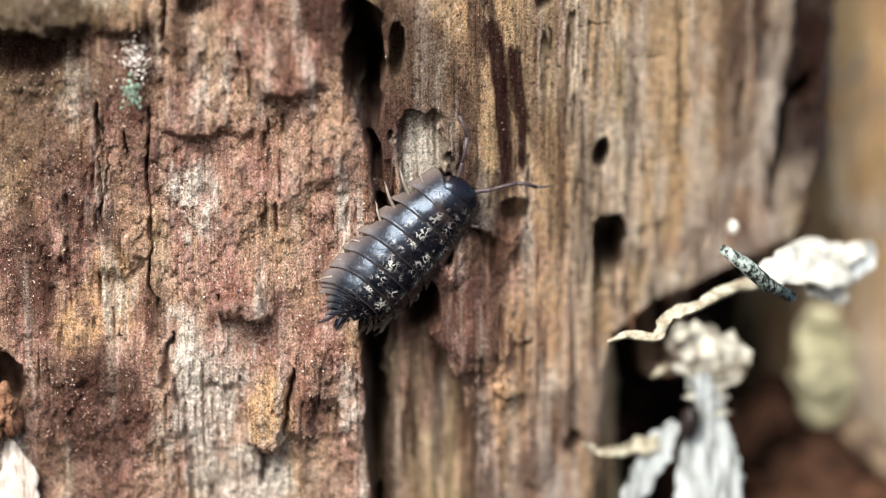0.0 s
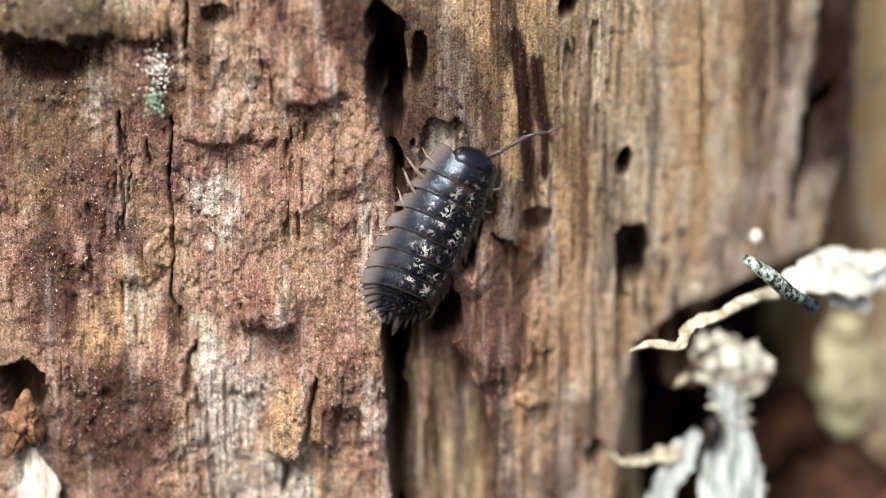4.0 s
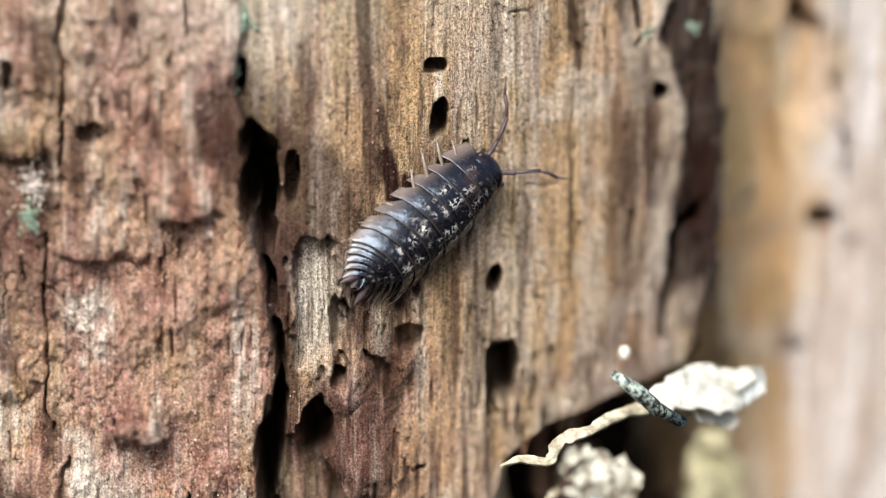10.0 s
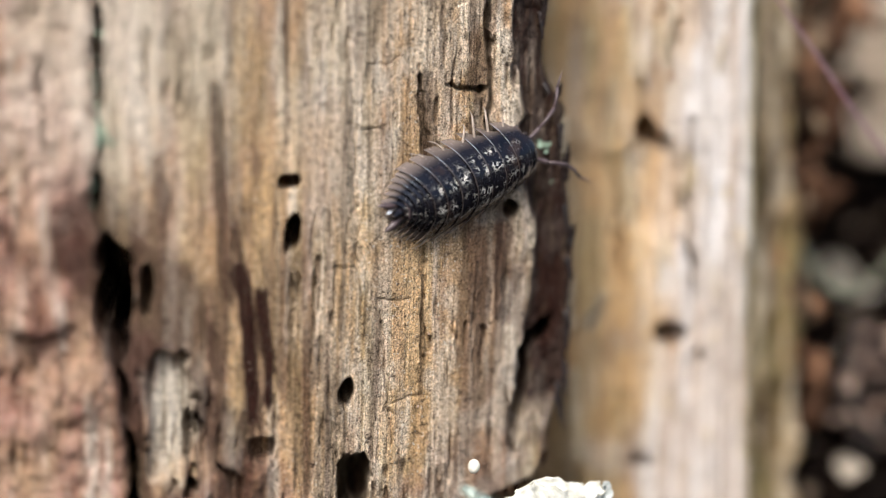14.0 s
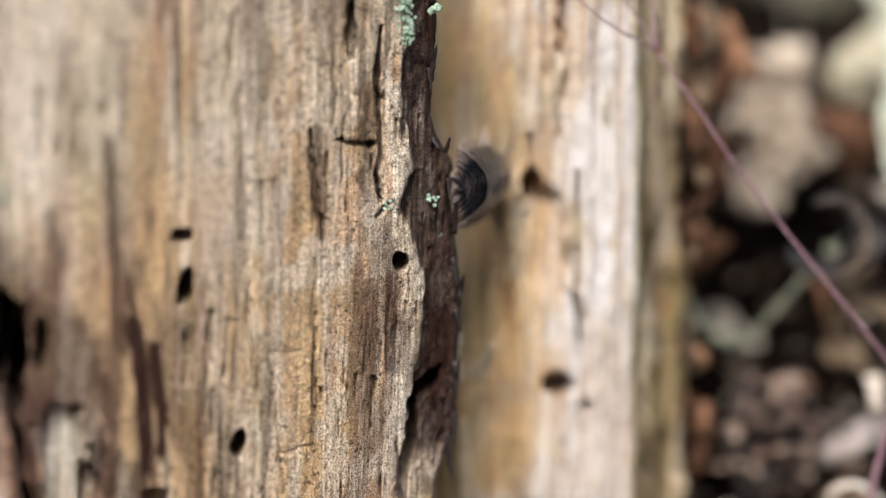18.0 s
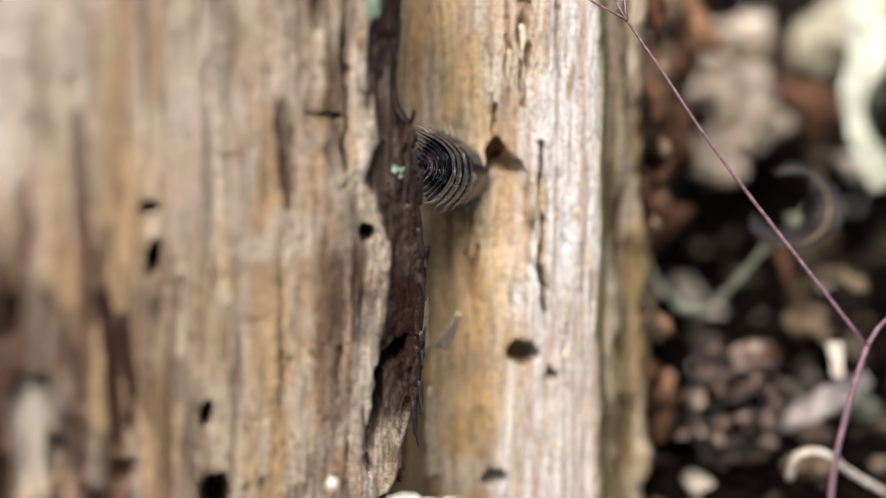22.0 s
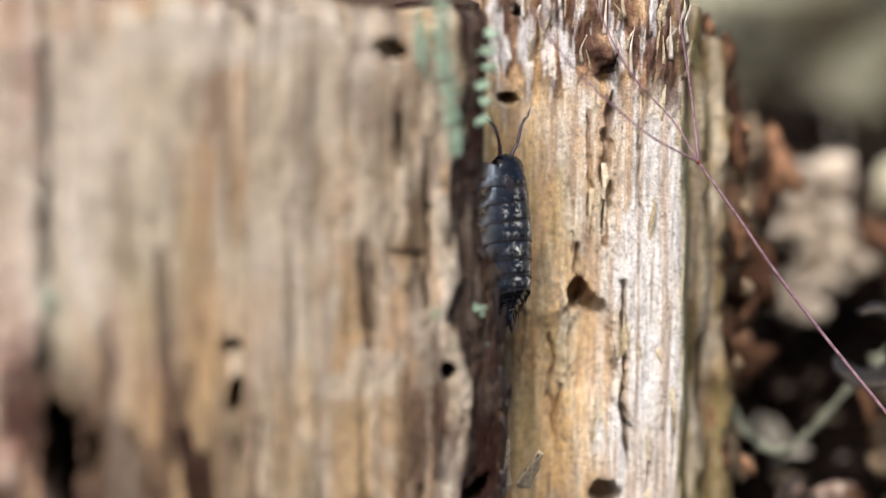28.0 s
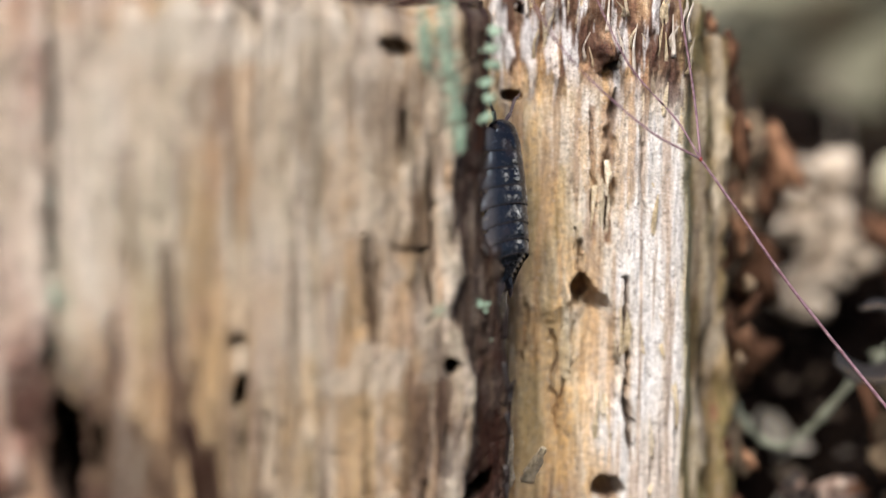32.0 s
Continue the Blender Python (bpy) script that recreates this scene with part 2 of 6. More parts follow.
CONE = cone_material()
BARK_DARK = plain_noise("dark_bark", (0.02, 0.015, 0.013), (0.008, 0.006, 0.005), 900, 0.6, 0.0002)
LEAF_GREEN = plain_noise("green_grey_leaf", (0.20, 0.21, 0.16), (0.06, 0.06, 0.04), 420, 0.7, 0.0003)
LEAF_PALE = plain_noise("pale_green_leaf", (0.52, 0.53, 0.44), (0.20, 0.20, 0.15), 300, 0.7, 0.0003)
LEAF_GREY = plain_noise("grey_leaf", (0.42, 0.36, 0.34), (0.06, 0.05, 0.045), 420, 0.5, 0.0002)
FUNGUS = plain_noise("dried_fungus", (0.58, 0.49, 0.40), (0.10, 0.07, 0.045), 330, 0.85, 0.0003)


# The darkest stops hold the shade between the bits of litter.
MIXED_SHADED = mixed_litter("mixed_litter", ((0.0, (0.003, 0.002, 0.0016)), (0.5, (0.005, 0.0035, 0.003)), (0.75, (0.02, 0.012, 0.009)), (0.87, (0.05, 0.042, 0.03)), (0.95, (0.14, 0.10, 0.075)), (1.0, (0.5, 0.45, 0.38))))
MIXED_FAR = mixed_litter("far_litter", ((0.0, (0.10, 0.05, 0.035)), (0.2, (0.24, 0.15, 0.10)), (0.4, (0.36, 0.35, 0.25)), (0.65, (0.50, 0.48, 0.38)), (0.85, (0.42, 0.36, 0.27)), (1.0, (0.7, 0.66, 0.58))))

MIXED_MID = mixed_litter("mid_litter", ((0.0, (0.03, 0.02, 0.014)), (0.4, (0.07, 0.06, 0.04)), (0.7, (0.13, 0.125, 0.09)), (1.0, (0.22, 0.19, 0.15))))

# ---- stump: relief of the two faces ----
def front_base(x):
    return 215.5 + 17.5 * np.clip((x + 4) / 30, 0, 1.3) ** 1.3


def rear_base(x):
    return 245.5 + 1.2 * ((x - 38) / 5) ** 2


class Face:
    """A sheet of wood over x and z, in millimetres, with a relief towards the front and fields of stain, some of it
    painted light and shade.
    """

    def __init__(self, x, z, seed):
        self.x, self.z = x, z
        self.low, self.high = x.min(0), x.max(0)
        self.h = np.zeros_like(x)
        self.wx = x + 0.5 * (fbm(x, z, 1.2, 1.6, seed, 5) - 0.5) * 2
        self.wz = z + 0.8 * (fbm(x, z, 1.2, 1.6, seed + 5, 5) - 0.5) * 2
        self.rag = fbm(x, z, 0.8, 1.1, seed + 9, 4)
        self.fray = 0.55 + 0.9 * fbm(x, z, 0.7, 3.5, 71, 4)
        self.f = {k: np.zeros_like(x) for k in ("brown", "maroon", "pale", "ochre", "olive")}

    def window(self, x, z, ex, ez):
        """The part of the sheet within ex and ez of a place."""
        a, b = np.searchsorted(self.z[:, 0], (z - ez, z + ez))
        c, d = np.searchsorted(self.high, x - ex), np.searchsorted(self.low, x + ex)
        return slice(a, b), slice(c, d)

    def reach(self, x, z, rx, rz, lean=0.0):
        w = self.window(x, z, 2.7 * (rx + abs(lean) * rz) + 1.2, 2.7 * rz + 1.6)
        dx, dz = self.wx[w] - x - lean * (self.wz[w] - z), self.wz[w] - z
        return w, np.sqrt((dx / rx) ** 2 + (dz / rz) ** 2) * (1 + 0.5 * (self.rag[w] - 0.5))

    def pit(self, x, z, rx, rz, depth, lean=0.0, wall=0.25):
        w, r = self.reach(x, z, rx, rz, lean)
        self.h[w] -= depth * smooth(1 + wall, 1 - wall, r)

    def bore(self, x, z, rx, rz, depth, power=2.6, lean=0.0, wall=0.12, fray=0.35):
        """A hole with clean walls and a rounded or squarish mouth."""
        w = self.window(x, z, 2 * (rx + abs(lean) * rz) + 1.2, 2 * rz + 1.6)
        px, pz = self.x[w] + 0.3 * (self.wx[w] - self.x[w]), self.z[w] + 0.3 * (self.wz[w] - self.z[w])
        dx, dz = np.abs(px - x - lean * (pz - z)) / rx, np.abs(pz - z) / rz
        r = (dx ** power + dz ** power) ** (1 / power) * (1 + fray * (self.rag[w] - 0.5) * 2)
        self.h[w] -= depth * smooth(1 + wall, 1 - wall, r)

    def band(self, key, x0, z0, x1, z1, width, amount=1.0):
        """A streak of stain from one place to another, frayed at its sides."""
        dx, dz = x1 - x0, z1 - z0
        q = self.window((x0 + x1) / 2, (z0 + z1) / 2, abs(dx) / 2 + 3 * width + 0.8, abs(dz) / 2 + 3 * width + 0.8)
        px = self.x[q] + 0.35 * (self.wx[q] - self.x[q])
        t = (self.z[q] - z0) / dz
        d = np.abs(px - x0 - np.clip(t, 0, 1) * dx) / width
        d = np.maximum(d, np.maximum(-t, t - 1) * abs(dz) / (2.5 * width) + 0.4)
        thin = fbm(self.x[q], self.z[q], 0.28, 5.0, 91, 3)
        self.f[key][q] = np.maximum(self.f[key][q], np.clip(amount * smooth(1.35, 0.6, d + 1.1 * (thin - 0.5)), 0, 1))

    def lump(self, x, z, rx, rz, height, lean=0.0):
        w, r = self.reach(x, z, rx, rz, lean)
        self.h[w] += height * np.exp(-r * r * 1.2)

    def ledge(self, x, z, rx, rz, height, lean=0.0):
        """A swelling that breaks off sharply below."""
        w = self.window(x, z, 2 * (rx + abs(lean) * rz) + 1.2, 2 * rz + 1.6)
        dx, dz = self.wx[w] - x - lean * (self.wz[w] - z), self.wz[w] - z
        dz = np.where(dz < 0, dz * 3.2, dz)
        r = np.sqrt((dx / rx) ** 2 + (dz / rz) ** 2)
        self.h[w] += height * smooth(1.15, 0.35, r)

    def hollow(self, x, z, rx, rz, depth, seed, wall=0.12):
        """An irregular recess made of several that overlap."""
        rng = random.Random(seed)
        best = np.zeros_like(self.x)
        for _ in range(6):
            w, r = self.reach(x + rng.uniform(-0.45, 0.45) * rx, z + rng.uniform(-0.55, 0.55) * rz, rx * rng.uniform(0.45, 0.75), rz * rng.uniform(0.35, 0.6), rng.uniform(-0.15, 0.15))
            best[w] = np.maximum(best[w], depth * rng.uniform(0.75, 1.1) * smooth(1 + wall, 1 - wall, r))
        self.h -= best

    def block(self, x, z, rx, rz, height, seed=3):
        """A chip of the old surface that stands proud with sharp edges."""
        w = self.window(x, z, 2 * rx + 1.2, 2 * rz + 1.6)
        dx, dz = np.abs(self.wx[w] - x) / rx, np.abs(self.wz[w] - z) / rz
        r = (dx ** 4 + dz ** 4) ** 0.25 * (1 + 0.35 * (fbm(self.x[w], self.z[w], 1.1, 1.3, seed, 4) - 0.5))
        self.h[w] += height * smooth(1.07, 0.93, r)

    def crack(self, x0, z0, x1, z1, width, depth):
        dx, dz = x1 - x0, z1 - z0
        q = self.window((x0 + x1) / 2, (z0 + z1) / 2, abs(dx) / 2 + 1.5 + 2 * width, abs(dz) / 2 + 2.0 + 2 * width)
        t = np.clip(((self.wx[q] - x0) * dx + (self.wz[q] - z0) * dz) / (dx * dx + dz * dz), 0, 1)
        d = np.hypot(self.wx[q] - x0 - t * dx, self.wz[q] - z0 - t * dz)
        w = width * (0.25 + 0.75 * np.sin(np.pi * np.clip(t, 0.03, 0.97)) ** 0.5)
        self.h[q] -= depth * smooth(w * 1.5, w * 0.5, d)

    def stain(self, key, x, z, rx, rz, amount=1.0, lean=0.0):
        w, r = self.reach(x, z, rx, rz, lean)
        self.f[key][w] = np.maximum(self.f[key][w], np.clip(amount * smooth(1.35, 0.65, r / self.fray[w]), 0, 1))

    def clean(self, key, x, z, rx, rz, amount=1.0, lean=0.0):
        """Takes a stain away again."""
        w, r = self.reach(x, z, rx, rz, lean)
        self.f[key][w] *= 1 - np.clip(amount * smooth(1.35, 0.65, r / self.fray[w]), 0, 1)


EDGE = np.array([24.76, 116.02, 24.89, 109.60, 24.64, 102.97, 24.44, 100.20, 24.42, 97.21, 24.93, 95.57, 26.11, 93.65, 25.90, 91.45, 26.26, 89.18,
                 26.78, 85.85, 27.03, 82.54, 26.89, 78.85, 26.85, 75.14, 26.32, 72.73, 26.57, 73.74, 25.49, 71.48, 25.18, 69.50, 24.65, 68.03,
                 21.12, 67.09, 17.47, 65.98, 14.68, 65.31, 11.75, 63.49, 10.99, 60.88, 10.67, 57.01, 10.55, 51.86]).reshape(-1, 2)[::-1]


def edge_x(z):
    """The right edge of the front slab."""
    return np.interp(z, EDGE[:, 1], EDGE[:, 0]) + 0.22 * (fbm(z * 0 + 3, z, 1, 1.3, 5, 4) - 0.5) * 2


SPLIT = np.array([-6.29, 109.95, -6.22, 99.29, -5.99, 94.25, -6.31, 89.53, -5.64, 87.70, -6.02, 82.92, -5.49, 81.07, -4.53, 78.10, -4.32, 75.86, -3.96, 73.61, -3.61, 69.82,
                  -4.05, 67.67, -5.12, 66.16, -4.90, 62.37, -5.00, 58.55, -4.59, 54.70]).reshape(-1, 2)[::-1]


PANEL = np.array([-1.99, 66.94, -0.80, 65.31, 0.22, 63.67, 1.17, 61.63, 1.53, 59.66, 2.04, 57.27, 2.19, 53.36]).reshape(-1, 2)[::-1]


def build_front():
    cols = np.concatenate([np.arange(-36, -29, 0.25), np.arange(-29, 26.01, 0.085)])
    rows = np.concatenate([np.arange(22, 50, 1.0), np.arange(50, 114.6, 0.09)])
    z, x0 = np.meshgrid(rows, cols, indexing="ij")
    x = np.where(x0 < 8, x0, 8 + (x0 - 8) * (edge_x(z) - 8) / 18.0)
    s = Face(x, z, 11)
    split = np.interp(z, SPLIT[:, 1], SPLIT[:, 0]) + 0.3 * (fbm(x * 0, z, 1, 1.4, 41, 3) - 0.5)
    left = smooth(0.10, -0.16, x - split)
    # the thick reddish plate and its lumps
    s.h += left * (1.0 + 1.9 * (fbm(x, z, 6, 6, 21, 4) - 0.5) + 0.9 * (fbm(x, z, 2.4, 2.2, 22, 3) - 0.5))
    s.f["brown"] = left * np.clip(0.72 + 1.5 * (fbm(x, z, 2.2, 5, 23, 5) - 0.45), 0, 1)
    s.f["maroon"] = left * smooth(0.56, 0.78, fbm(x, z, 1.6, 6, 29, 5)) * 0.75
    s.f["pale"] = smooth(0.55, 0.8, fbm(x, z, 1.0, 8, 31, 5)) * 0.8
    s.f["ochre"] = smooth(0.55, 0.75, fbm(x, z, 3, 6, 37, 4)) * (0.6 - 0.45 * left)
    s.f["brown"] = np.maximum(s.f["brown"], (1 - left) * smooth(0.5, 0.72, fbm(x, z, 2.0, 11, 43, 4)) * 0.55)
    s.h -= 5.0 * smooth(0.42, 0.12, np.abs(x - split - 0.28)) * (0.06 + 0.94 * smooth(0.40, 0.62, fbm(x * 0, z, 1, 2.5, 47, 3)))
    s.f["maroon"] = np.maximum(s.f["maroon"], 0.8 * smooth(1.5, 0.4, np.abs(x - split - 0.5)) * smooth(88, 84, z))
    # ledge at the upper left and the folds of the plate
    s.ledge(-25.0, 86.5, 4.0, 3.0, 2.0)
    s.ledge(-20.2, 86.0, 2.4, 2.4, 1.2)
    s.pit(-26.6, 84.2, 3.2, 1.5, 3.6, wall=0.6)
    # This maroon paints the shadow that the ledge throws on the recess below.
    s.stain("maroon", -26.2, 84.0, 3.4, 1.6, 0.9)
    s.stain("ochre", -20.61, 86.56, 2.0, 1.5, 0.8)
    s.stain("olive", -25.35, 82.79, 4.4, 1.8, 0.5)
    s.stain("brown", -22.47, 83.50, 6.0, 3.6, 0.9)
    s.stain("maroon", -24.52, 86.22, 5.0, 1.6, 0.55)
    s.stain("olive", -25.0, 87.4, 4.8, 2.2, 0.75)
    s.stain("brown", -21.5, 87.6, 2.6, 2.4, 0.9)
    # More of the ledge's shadow, painted in maroon.
    s.stain("maroon", -26.8, 83.4, 3.0, 2.6, 0.6)
    s.stain("maroon", -26.43, 79.42, 3.6, 3.6, 0.6)
    s.stain("maroon", -23.67, 76.11, 1.6, 4.0, 0.6)
    s.stain("maroon", -3.52, 79.30, 1.2, 3.4, 0.7)
    s.stain("ochre", -23.89, 80.51, 1.0, 3.0, 0.8)
    s.stain("maroon", -18.91, 83.49, 1.6, 2.6, 0.6)
    s.ledge(-15.2, 79.6, 3.4, 3.4, 1.0)
    s.ledge(-9.6, 82.3, 3.0, 3.2, 1.0)
    s.lump(-12.12, 84.35, 4.0, 2.0, 0.5)
    s.pit(-11.2, 79.2, 2.6, 1.6, 0.6, 0.3, 0.8)
    s.lump(-9.42, 75.39, 2.2, 3.0, 0.7)
    s.ledge(-12.43, 68.0, 2.0, 3.6, 1.5)
    s.ledge(-11.32, 59.44, 1.6, 5.0, 1.1)
    s.ledge(-6.89, 76.48, 1.6, 5.0, 0.6)
    s.ledge(-13.99, 63.07, 1.4, 3.0, 0.6)
    s.ledge(-24.17, 63.88, 2.2, 4.0, 0.6)
    s.ledge(-20.70, 70.63, 1.8, 3.6, 0.6)
    s.lump(-8.74, 60.00, 0.9, 3.2, 0.8)
    s.lump(-19.44, 63.86, 1.6, 4.0, 0.5)
    # cracks of the plate
    s.crack(-18.55, 80.94, -18.84, 69.87, 0.09, 2.0)
    s.crack(-18.83, 70.25, -18.39, 67.62, 0.12, 2.0)
    s.crack(-21.63, 80.59, -21.61, 76.56, 0.13, 1.6)
    s.crack(-21.30, 79.86, -21.29, 75.09, 0.09, 1.2)
    s.crack(-21.89, 76.93, -21.65, 72.87, 0.12, 1.6)
    s.crack(-22.06, 78.40, -22.36, 75.46, 0.08, 1.0)
    s.crack(-19.88, 79.49, -19.87, 77.29, 0.1, 1.5)
    s.crack(-17.48, 66.30, -17.76, 62.52, 0.12, 1.6)
    s.crack(-9.71, 63.62, -9.96, 59.43, 0.13, 1.6)
    s.crack(-11.52, 58.29, -11.83, 55.41, 0.16, 1.6)
    s.crack(-17.46, 87.44, -17.65, 85.29, 0.15, 2.0)
    s.crack(-17.23, 99.26, -17.43, 86.96, 0.2, 1.6)
    s.crack(-9.56, 99.28, -9.40, 93.88, 0.16, 1.6)
    s.pit(-15.62, 87.15, 0.85, 0.7, 1.8)
    s.hollow(-27.81, 62.00, 1.9, 3.0, 5.0, 12)
    s.pit(-14.31, 68.28, 0.3, 0.4, 1.2)
    s.bore(-20.69, 90.73, 0.38, 1.0, 3.0)
    s.stain("olive", -23.76, 89.14, 2.2, 2.0, 0.45)
    s.stain("pale", -21.26, 89.14, 1.6, 1.6, 0.5)
    s.stain("pale", -15.72, 75.06, 1.4, 2.4)
    s.stain("pale", -16.52, 63.84, 1.2, 3.6)
    s.stain("pale", -11.56, 56.18, 2.0, 1.5)
    s.stain("pale", -27.72, 56.26, 1.3, 3.0)
    s.stain("pale", -23.98, 80.97, 0.5, 1.2, 0.4)
    s.stain("pale", -15.58, 56.97, 1.4, 2.4, 0.8)
    s.stain("pale", -5.98, 61.51, 0.7, 3.0, 0.7)
    s.stain("maroon", -22.44, 60.83, 3.4, 4.2, 0.75)
    s.stain("maroon", -26.14, 70.28, 1.8, 4.0, 0.7)
    s.stain("maroon", -19.08, 77.28, 1.4, 2.5, 0.5)
    s.stain("ochre", -21.49, 68.39, 1.6, 3.0, 0.8)
    s.stain("ochre", -27.32, 77.69, 1.4, 3.0, 0.8)
    s.stain("ochre", -10.75, 60.39, 1.3, 2.2, 0.8)
    # the sunken grey panel beside the lower cleft, under an overhanging lip
    lip = np.interp(z, PANEL[:, 1], PANEL[:, 0]) + 0.5 * (fbm(x * 0, z, 1, 1.1, 49, 4) - 0.5)
    sunk = smooth(0.10, -0.14, x - lip) * smooth(-0.1, 0.3, x - split) * smooth(PANEL[-1, 1] + 0.4, PANEL[-1, 1] - 0.8, z)
    s.h -= 3.0 * sunk
    s.h += 0.9 * np.exp(-((x - lip - 0.9) / 0.9) ** 2) * smooth(PANEL[-1, 1] + 1.5, PANEL[-1, 1] - 1.5, z)
    s.f["brown"] = np.maximum(s.f["brown"], 0.95 * smooth(-0.2, 0.4, x - lip) * smooth(PANEL[-1, 1] + 2.0, PANEL[-1, 1] - 2.0, z) * smooth(9.5, 8.0, x))
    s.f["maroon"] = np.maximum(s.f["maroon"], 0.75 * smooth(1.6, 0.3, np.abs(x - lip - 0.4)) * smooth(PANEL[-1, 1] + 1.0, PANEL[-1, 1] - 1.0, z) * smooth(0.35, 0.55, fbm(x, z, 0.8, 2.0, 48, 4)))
    # Olive and dark streaks of the wood, which also paint the recess's shade.
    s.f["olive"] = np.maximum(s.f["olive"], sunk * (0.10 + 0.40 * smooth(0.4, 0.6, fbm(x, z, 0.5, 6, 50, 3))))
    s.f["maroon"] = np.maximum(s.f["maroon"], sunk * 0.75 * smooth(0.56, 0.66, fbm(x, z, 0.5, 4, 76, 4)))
    s.f["brown"] *= 1 - 0.7 * sunk
    s.f["pale"] *= 1 - 0.5 * sunk
    s.pit(-4.20, 59.13, 0.55, 3.2, 6.0, 0.0, 0.2)
    s.pit(-4.45, 63.70, 0.5, 2.4, 5.0, 0.0, 0.2)
    s.lump(4.25, 61.18, 0.9, 0.8, 0.7)
    s.stain("ochre", 4.25, 61.18, 0.9, 0.9, 0.9)
    s.pit(5.48, 64.15, 0.45, 0.3, 1.6, 0.8)
    s.pit(8.63, 56.54, 0.5, 1.0, 1.6)
    s.lump(7.84, 60.59, 1.3, 2.6, 0.8)
    s.lump(5.95, 55.84, 1.4, 2.4, 0.7)
    s.stain("ochre", 6.32, 62.79, 2.4, 3.0, 0.6)
    s.stain("maroon", 5.96, 55.06, 1.6, 1.6, 0.6)
    s.stain("maroon", 8.24, 57.79, 0.8, 2.0, 0.5)
    # old surface left standing on the pale lower part of the plate
    s.block(-11.27, 61.07, 1.35, 2.7, 0.75, 5)
    s.block(-12.97, 67.69, 1.5, 1.1, 0.75, 6)
    s.block(-8.92, 62.20, 0.8, 2.9, 0.35, 7)
    s.stain("pale", -15.29, 61.09, 2.5, 5.0, 0.9)
    s.stain("pale", -12.90, 56.10, 3.4, 2.6, 0.9)
    s.stain("brown", -16.76, 63.75, 0.5, 0.7, 1.0)
    s.stain("brown", -16.73, 57.27, 0.8, 2.0, 1.0)
    s.stain("ochre", -11.34, 61.07, 1.3, 2.6, 1.0)
    s.stain("ochre", -23.24, 66.43, 1.5, 2.6, 0.9)
    s.stain("maroon", -23.79, 60.37, 3.6, 5.0, 0.5)
    s.stain("maroon", 2.83, 66.06, 1.4, 3.4, 0.7)
    s.stain("maroon", 2.08, 63.11, 0.8, 3.0, 0.8)
    s.lump(3.20, 63.72, 1.6, 3.0, 0.9)
    s.lump(4.50, 71.15, 0.9, 1.0, 0.7)
    s.stain("ochre", 6.32, 60.46, 4.4, 8.0, 0.75)
    s.stain("ochre", 0.44, 83.03, 2.6, 5.0, 0.55)
    s.stain("ochre", 4.06, 72.26, 2.6, 4.0, 0.5)
    # the black cleft, the hollows and the borings
    s.pit(-5.21, 86.60, 0.7, 1.2, 6.0)
    s.pit(-3.73, 68.32, 0.5, 3.0, 5.0)
    s.pit(0.13, 70.44, 0.5, 0.35, 2.5)
    s.crack(2.16, 72.30, 3.47, 69.08, 0.35, 1.4)
    s.crack(0.31, 77.41, 0.79, 73.97, 0.35, 1.2)
    s.stain("pale", -1.26, 75.67, 1.7, 4.2, 1.0)
    s.stain("maroon", -3.51, 76.58, 0.6, 5.0, 0.8)
    s.stain("maroon", 0.86, 75.85, 0.7, 3.0, 0.9)
    s.stain("brown", 4.98, 70.03, 2.6, 3.0, 0.9)
    s.stain("maroon", 3.83, 74.38, 0.9, 2.0, 0.8)
    s.stain("ochre", 9.87, 79.75, 1.4, 5.0, 0.5)
    s.stain("brown", 2.35, 69.22, 3.0, 4.0, 0.9)
    s.stain("brown", -0.88, 62.09, 2.0, 4.0, 0.9)
    s.pit(24.06, 77.77, 0.65, 1.5, 7.0, 0.7)
    s.crack(23.24, 76.30, 22.44, 69.99, 0.5, 3.0)
    s.crack(20.17, 104.02, 20.40, 91.81, 0.22, 2.6)
    s.crack(20.03, 95.99, 17.33, 96.33, 0.22, 1.2)
    s.pit(19.82, 96.01, 0.5, 0.4, 2.0)
    s.crack(15.29, 97.15, 16.30, 89.46, 0.22, 1.4)
    s.crack(18.08, 105.68, 18.38, 102.18, 0.4, 2.4)
    s.crack(21.16, 91.33, 19.91, 90.86, 0.2, 1.0)
    s.lump(21.56, 92.49, 0.9, 2.2, 0.8)
    s.bore(-4.59, 84.01, 0.99, 3.16, 12.0, 2.4, -0.03)
    s.bore(-4.43, 81.28, 0.51, 2.23, 9.0, 2.6, 0.00)
    s.bore(-5.42, 83.10, 0.58, 1.86, 8.0, 2.6, 0.00)
    s.bore(-2.84, 83.92, 0.47, 1.56, 3.5, 2.6, 0.00)
    s.bore(6.42, 90.71, 0.66, 0.48, 9.0, 3.0, 0.00)
    s.bore(6.70, 87.21, 0.58, 1.12, 8.0, 2.4, 0.00)
    s.bore(6.69, 82.40, 0.36, 1.94, 0.9, 3.0, 0.00)
    s.bore(8.20, 82.23, 0.15, 2.23, 1.2, 3.0, 0.00)
    s.bore(10.56, 75.89, 0.51, 1.01, 9.0, 2.2, 0.00)
    s.bore(11.01, 69.45, 1.02, 2.38, 9.0, 3.2, 0.02)
    s.bore(11.53, 68.27, 0.51, 0.89, 3.5, 2.6, 0.00)
    s.bore(22.10, 87.31, 0.58, 0.63, 9.0, 2.2, 0.00)
    s.bore(4.77, 72.85, 0.73, 0.89, 2.2, 2.6, 0.00)
    s.bore(-1.27, 75.67, 1.53, 4.17, 1.5, 3.5, -0.03, 0.12, 0.4)
